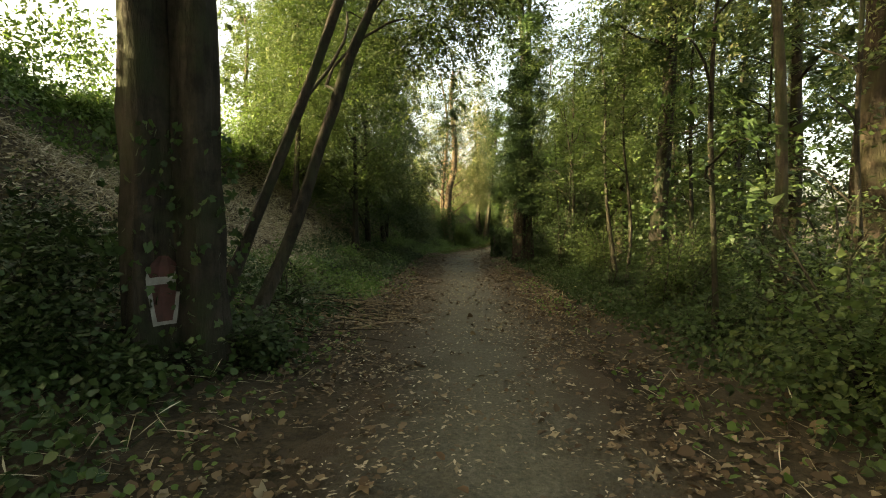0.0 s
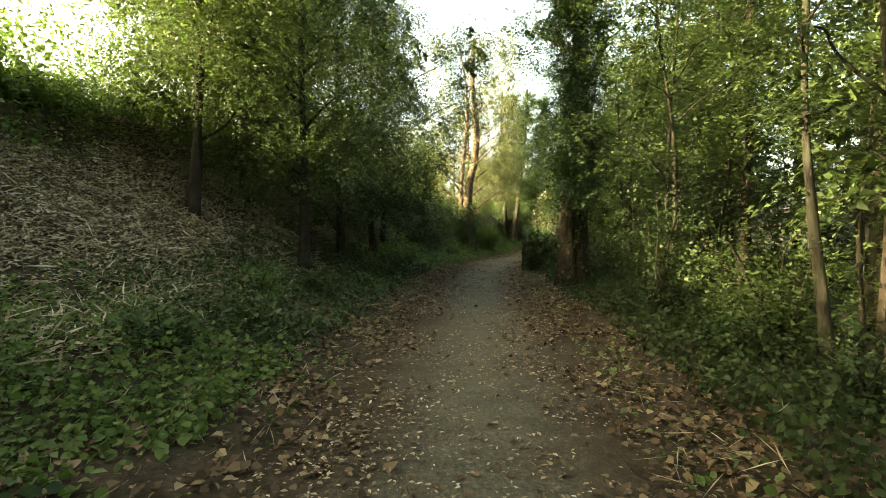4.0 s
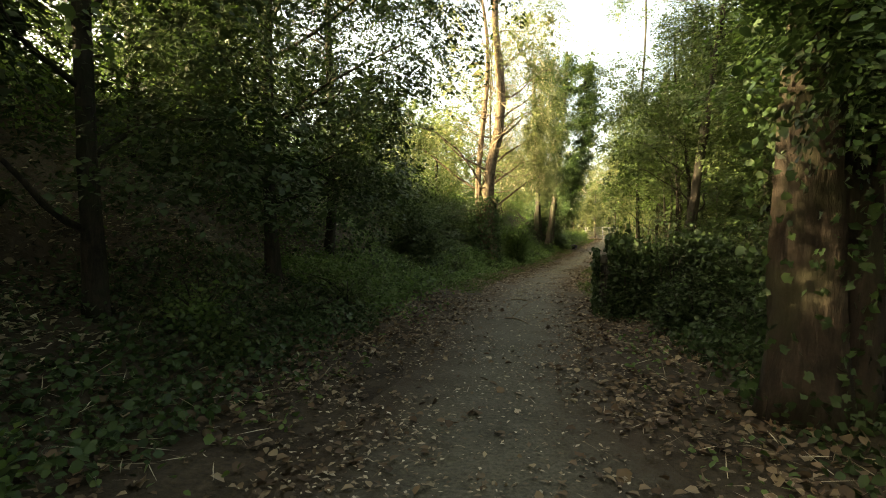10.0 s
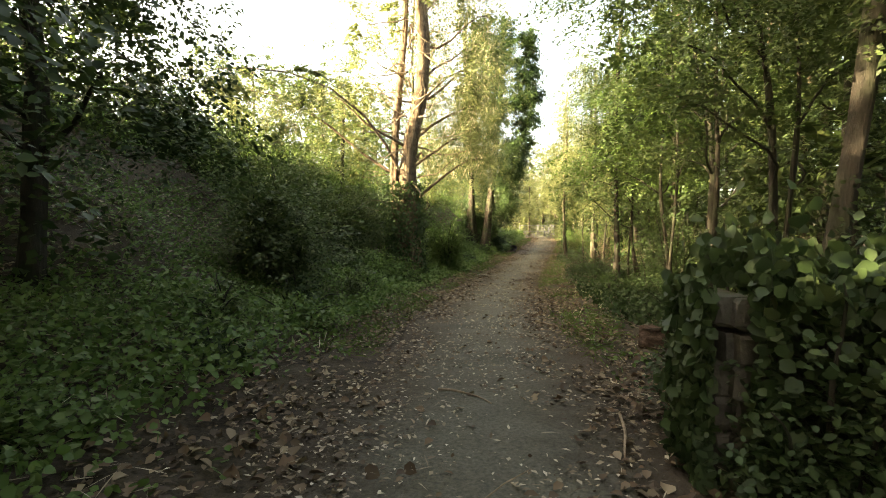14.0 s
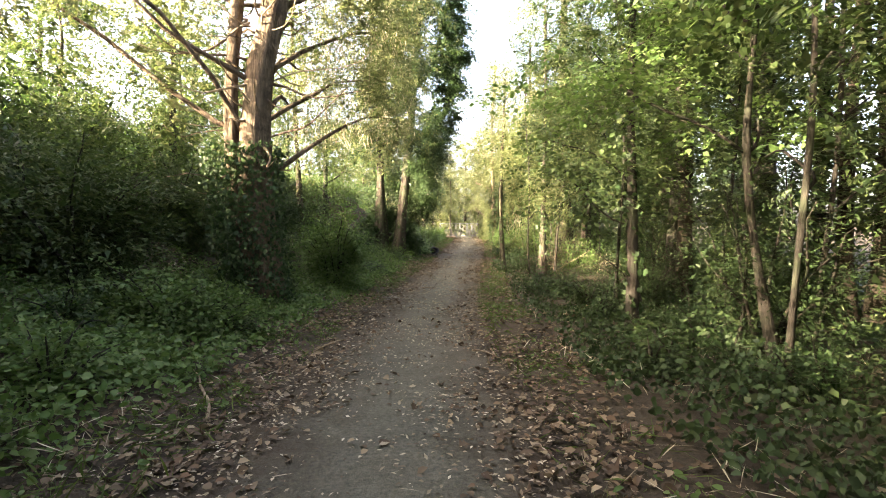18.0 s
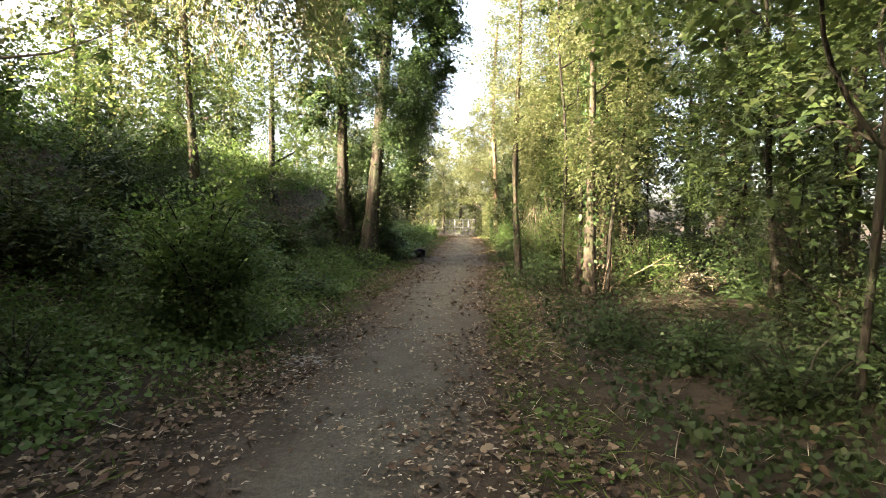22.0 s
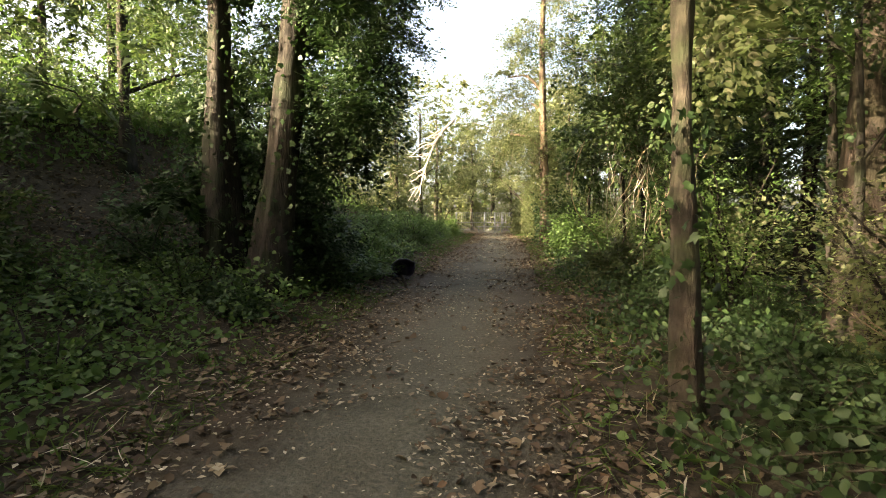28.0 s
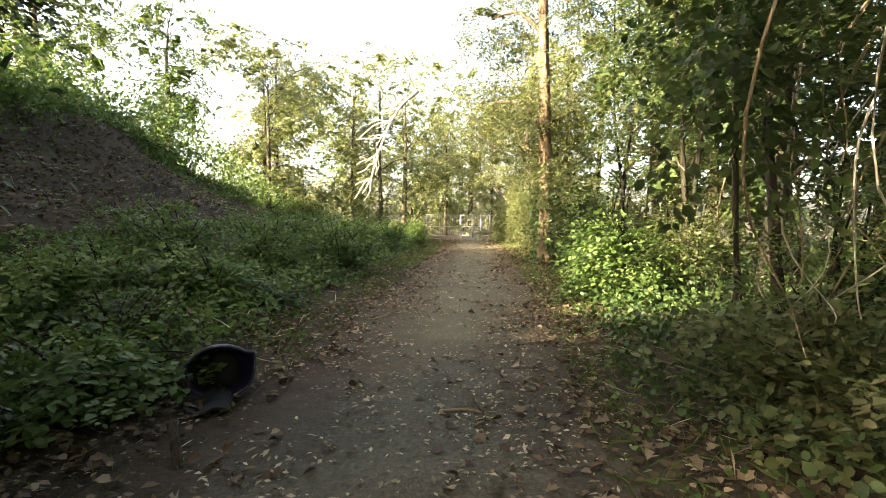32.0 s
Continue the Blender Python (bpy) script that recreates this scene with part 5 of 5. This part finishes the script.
for k in range(70):
    y = q.uniform(5.6, 8.6)
    x = float(pc(y)) - q.uniform(1.6, 3.1)
    a = q.uniform(-0.6, 0.6)
    L = q.uniform(0.4, 1.2)
    stick(x, y, x + math.cos(a) * L, y + math.sin(a) * L, q.uniform(0.004, 0.013), "dry broken branch in a low heap", (M_DEAD, M_BARKR)[k % 2], 0.02, q.uniform(0.02, 0.1), "branch", "heap of dry branches", 1, 0, q.uniform(0, 0.15))
# brushwood heaps on the wood side
q = np.random.default_rng(12)
for k in range(130):
    y = q.uniform(41.0, 47.5)
    x = float(pc(y)) + q.uniform(2.3, 5.0)
    a = q.uniform(0, 6.28)
    L = q.uniform(0.6, 1.7)
    stick(x, y, x + math.cos(a) * L, y + math.sin(a) * L, q.uniform(0.003, 0.008), "dry branch in a heap of brushwood", (M_BARKR, M_BARK, M_BARKD, M_BARK)[k % 4], 0.03, q.uniform(0.02, 0.2), "branch", "brushwood heap", 2, 0, q.uniform(0, 0.5))
for (x, y, k) in ((2.5, 46.3, 0), (3.1, 47.4, 1), (3.5, 48.9, 2), (3.1, 48.4, 3), (2.5, 54.6, 3)):
    for i in range(9):
        a = q.uniform(0, 6.28)
        L = q.uniform(0.4, 1.2)
        stick(x + q.normal(0, 0.15), y + q.normal(0, 0.15), x + math.cos(a) * L, y + math.sin(a) * L, q.uniform(0.006, 0.014), "bleached upright dead branch catching the sun", M_DEAD, 0.0, 0, "dead_branch", "dead branches", 1, 0, q.uniform(0.15, 1.0))
for (x, y, r, h) in ((1.95, 46.6, 0.14, 0.95), (2.75, 47.6, 0.12, 1.2)):
    z = hz(x, y)
    t = thing("tree_stump", x, y, z, "broken tree stump with torn reddish wood", "stump", "stumps")
    put("body", rod_mesh("body", [(bend((x, y, z - 0.1), (x + 0.08, y, z + h), 9, 0, 0.03, tick()), r * np.linspace(1.1, 0.75, 9), 12, 0.14, tick(), 0.4)], M_BARKR, (x, y, z)), t)
for (x, y, rx, h) in ((2.4, 46.9, 0.8, 1.2), (3.3, 47.8, 0.9, 1.4), (3.9, 46.2, 0.9, 1.1)):
    bush(x, y, rx, rx, h, 900, "withered bush of dry orange-brown leaves and twigs", 0.07, M_CHIP, "dry_bush", 16, category="bush", group="withered bushes")
# dry vines hanging at the wood's edge
q = np.random.default_rng(58)
o = np.array([2.45, 53.2, hz(2.45, 53.2)])
vines = thing("hanging_vines", *o, "tangle of pale dry vines hanging from the trees", "vine")
for k in range(64):
    top = o + [q.normal(0, 0.35), q.normal(0, 0.55), q.uniform(2.0, 3.4)]
    low = top + [q.normal(-0.1, 0.22), q.normal(0, 0.3), -q.uniform(0.6, 1.9)]
    low[2] = max(low[2], o[2] + 0.3)
    put("vine", rod_mesh("vine", [(bend(top, low, 12, -0.05, 0.2, k), np.linspace(q.uniform(0.005, 0.011), 0.003, 12), 5, 0.05, k)], (M_DEAD, M_BLEACH, M_DEAD)[k % 3], o), vines)
# rag on the heap of branches
bm = bmesh.new()
bmesh.ops.create_grid(bm, x_segments=12, y_segments=8, size=0.5)
for v in bm.verts:
    w = Vector((v.co.x * 5, v.co.y * 5, 3))
    v.co = Vector((v.co.x * 0.34, v.co.y * 0.2, 0.05 + 0.09 * noise.noise(w) + 0.04 * noise.noise(w * 2.3)))
rag_z = hz(-3.15, 7.1) + 0.06
rag_thing = thing("rag", -3.15, 7.1, rag_z, "crumpled pale rag lying on dry branches", "rag")
rag_cloth = part("cloth", bm, plain_material("pale_cloth", (0.42, 0.42, 0.4), 0.9), rag_thing)
rag_cloth.modifiers.new("thick", "SOLIDIFY").thickness = 0.008
# stub by the path
x, y = -1.25, 53.75
z = hz(x, y)
t = thing("branch_stub", x, y, z, "short leaning stub of a cut branch", "stub")
put("shaft", rod_mesh("shaft", [(bend((x, y, z - 0.05), (x - 0.09, y + 0.12, z + 0.2), 6, 0, 0.03, 3), np.linspace(0.03, 0.026, 6), 8, 0.1, 3)], M_BARK, (x, y, z)), t)

# bleached branch over the path
o = np.array([-0.3, 69.0, 5.0])
t = thing("dead_bough", *o, "bleached leafless bough hanging over the brambles", "branch")
main = bend(o, (-1.75, 68.0, 2.0), 10, 0.12, 0.04, 4)
put("bough", rod_mesh("bough", [(main, np.linspace(0.075, 0.026, 10), 7, 0.06, 4)], M_BLEACH, o), t)
q = np.random.default_rng(3)
for k in range(2, 10):
    for i in range(4):
        e = main[k] + [q.normal(-0.35, 0.25), q.normal(-0.1, 0.2), q.normal(-0.3, 0.25)]
        put("twig", rod_mesh("twig", [(bend(main[k], e, 5, 0.05, 0.12, k * 3 + i), np.linspace(0.03, 0.01, 5), 5, 0.05, i)], M_BLEACH, o), t)

# discarded seat shell
x, y = -1.42, 54.75
z = hz(x, y)
seat = thing("seat_shell", x, y, z, "discarded dark blue plastic child seat lying at the path's edge", "child seat")
seat.rotation_euler = (0, 0, radians(18))
seat.scale = (0.82, 0.82, 0.82)
V, F = [], []
NU, NV = 24, 9
for i in range(NU):
    a = 2 * math.pi * i / NU
    for j in range(NV):
        v = j / (NV - 1)
        ear = 0.1 * max(0, math.cos(a * 2 - 0.3)) ** 3 * (1 if math.sin(a) > -0.3 else 0) * v ** 3
        rad = 0.12 + 0.14 * math.sin(v * math.pi * 0.55)
        depth = 0.34 * (1 - v)
        V.append((math.cos(a) * rad * 1.05, depth - 0.12, 0.24 + math.sin(a) * rad * 0.85 + ear))
F = [(i * NV + j, ((i + 1) % NU) * NV + j, ((i + 1) % NU) * NV + j + 1, i * NV + j + 1) for i in range(NU) for j in range(NV - 1)]
me = bpy.data.meshes.new("shell")
me.from_pydata(V, [], F + [tuple(i * NV for i in reversed(range(NU)))])
me.materials.append(M_PLASTIC)
ob = put("shell", shade(me), seat)
sol = ob.modifiers.new("thick", "SOLIDIFY")
sol.thickness = 0.012
rim = [(math.cos(a) * 0.27, -0.125, 0.24 + math.sin(a) * 0.22 + 0.1 * max(0, math.cos(a * 2 - 0.3)) ** 3 * (1 if math.sin(a) > -0.3 else 0)) for a in np.linspace(0, 2 * math.pi, 25)]
put("rim", rod_mesh("rim", [(rim, np.full(25, 0.014), 7)], M_PLASTIC), seat, "rolled dark blue rim")
put("lining", rod_mesh("lining", [([(-0.02, 0.16, 0.2), (-0.02, 0.08, 0.19), (-0.04, 0.0, 0.16)], [0.14, 0.17, 0.12], 14, 0.1, 2)], M_CLOTH), seat, "crumpled black cloth lining")
bm = bmesh.new()
bmesh.ops.create_grid(bm, x_segments=8, y_segments=6, size=0.5)
for v in bm.verts:
    x0, y0 = v.co.x, v.co.y
    wide = 0.36 * math.sqrt(max(0.05, 1 - (y0 + 0.0) ** 2 * 1.6))
    v.co = Vector((-0.08 + x0 * wide, -0.27 + y0 * 0.32, 0.035 + 0.05 * (y0 + 0.5) ** 2 + 0.02 * math.sin(x0 * 7)))
ob = part("flap", bm, M_CLOTH, seat, "flat black cloth flap on the ground")
sol = ob.modifiers.new("thick", "SOLIDIFY")
sol.thickness = 0.02

# gate and fence at the far end
gx0, gy0 = 2.5, 82.0
gz0 = hz(gx0, gy0) - 0.02
gate = thing("metal_gate", gx0, gy0, gz0, "galvanised steel fence and gate across the path", "gate")
for px in (-2.45, -0.43, 0.27, 0.78, 1.3, 2.6):
    put("post", rod_mesh("post", [([(px, 0, -0.1), (px, 0, 0.7), (px, 0, 1.45)], [0.045] * 3, 8)], M_STEEL), gate)
for a, b in ((-2.45, -0.43), (-0.43, 0.78), (0.78, 2.6)):
    for pz in (1.4, 0.72, 0.2):
        put("rail", rod_mesh("rail", [([(a, 0, pz), ((a + b) / 2, 0, pz), (b, 0, pz)], [0.022] * 3, 6)], M_STEEL), gate)
    for px in np.arange(a + 0.12, b, 0.13):
        put("bar", rod_mesh("bar", [([(px, 0.02, 0.2), (px, 0.02, 0.8), (px, 0.02, 1.4)], [0.008] * 3, 5)], M_STEEL), gate)
bar = thing("barrier_rail", gx0, gy0 - 1.0, hz(gx0, gy0 - 1), "low steel rail in front of the gate", "barrier")
part("rail", block(3.4, 0.05, 0.06, pose(0.6, 0, 0.42), 0.01), M_STEEL, bar)
for px in (-0.9, 0.5, 1.9):
    part("post", block(0.06, 0.06, 0.45, pose(px, 0, 0.18), 0.01), M_STEEL, bar)
# pale scatter of ash beside the path
q = np.random.default_rng(9)
n = 160
P = np.stack([-2.85 + q.normal(0, 0.16, n), 41.6 + q.normal(0, 0.2, n)], 1)
put("ash_patch", leaves("ash_patch", np.column_stack([P, H(P[:, 0], P[:, 1]) + 0.035]), 0.045, M_WHITE, flat=0.95, margin=0, height=-1, seed=3), None, "pale scatter of torn paper at the path's edge", category="paper scraps", kind="stuff")

# shoots on the old tree
q = np.random.default_rng(21)
old = next(o for o in scene.objects if o.get("label", "").startswith("tall old tree"))
ob = np.array(old.location)
for k in range(120):
    z = q.uniform(2.6, 9.5)
    a = q.uniform(0, 6.28)
    c = ob + [math.cos(a) * 0.22, math.sin(a) * 0.22, z]
    L = q.uniform(0.6, 2.8)
    e = c + [math.cos(a) * L * 0.75, math.sin(a) * L * 0.75, q.uniform(-0.5, 1.0)]
    put("shoot", rod_mesh("shoot", [(bend(c, e, 7, -0.12, 0.12, k), np.linspace(q.uniform(0.012, 0.03), 0.004, 7), 5, 0.05, k)], (M_DEAD, M_BARKL)[k % 2], ob), old)
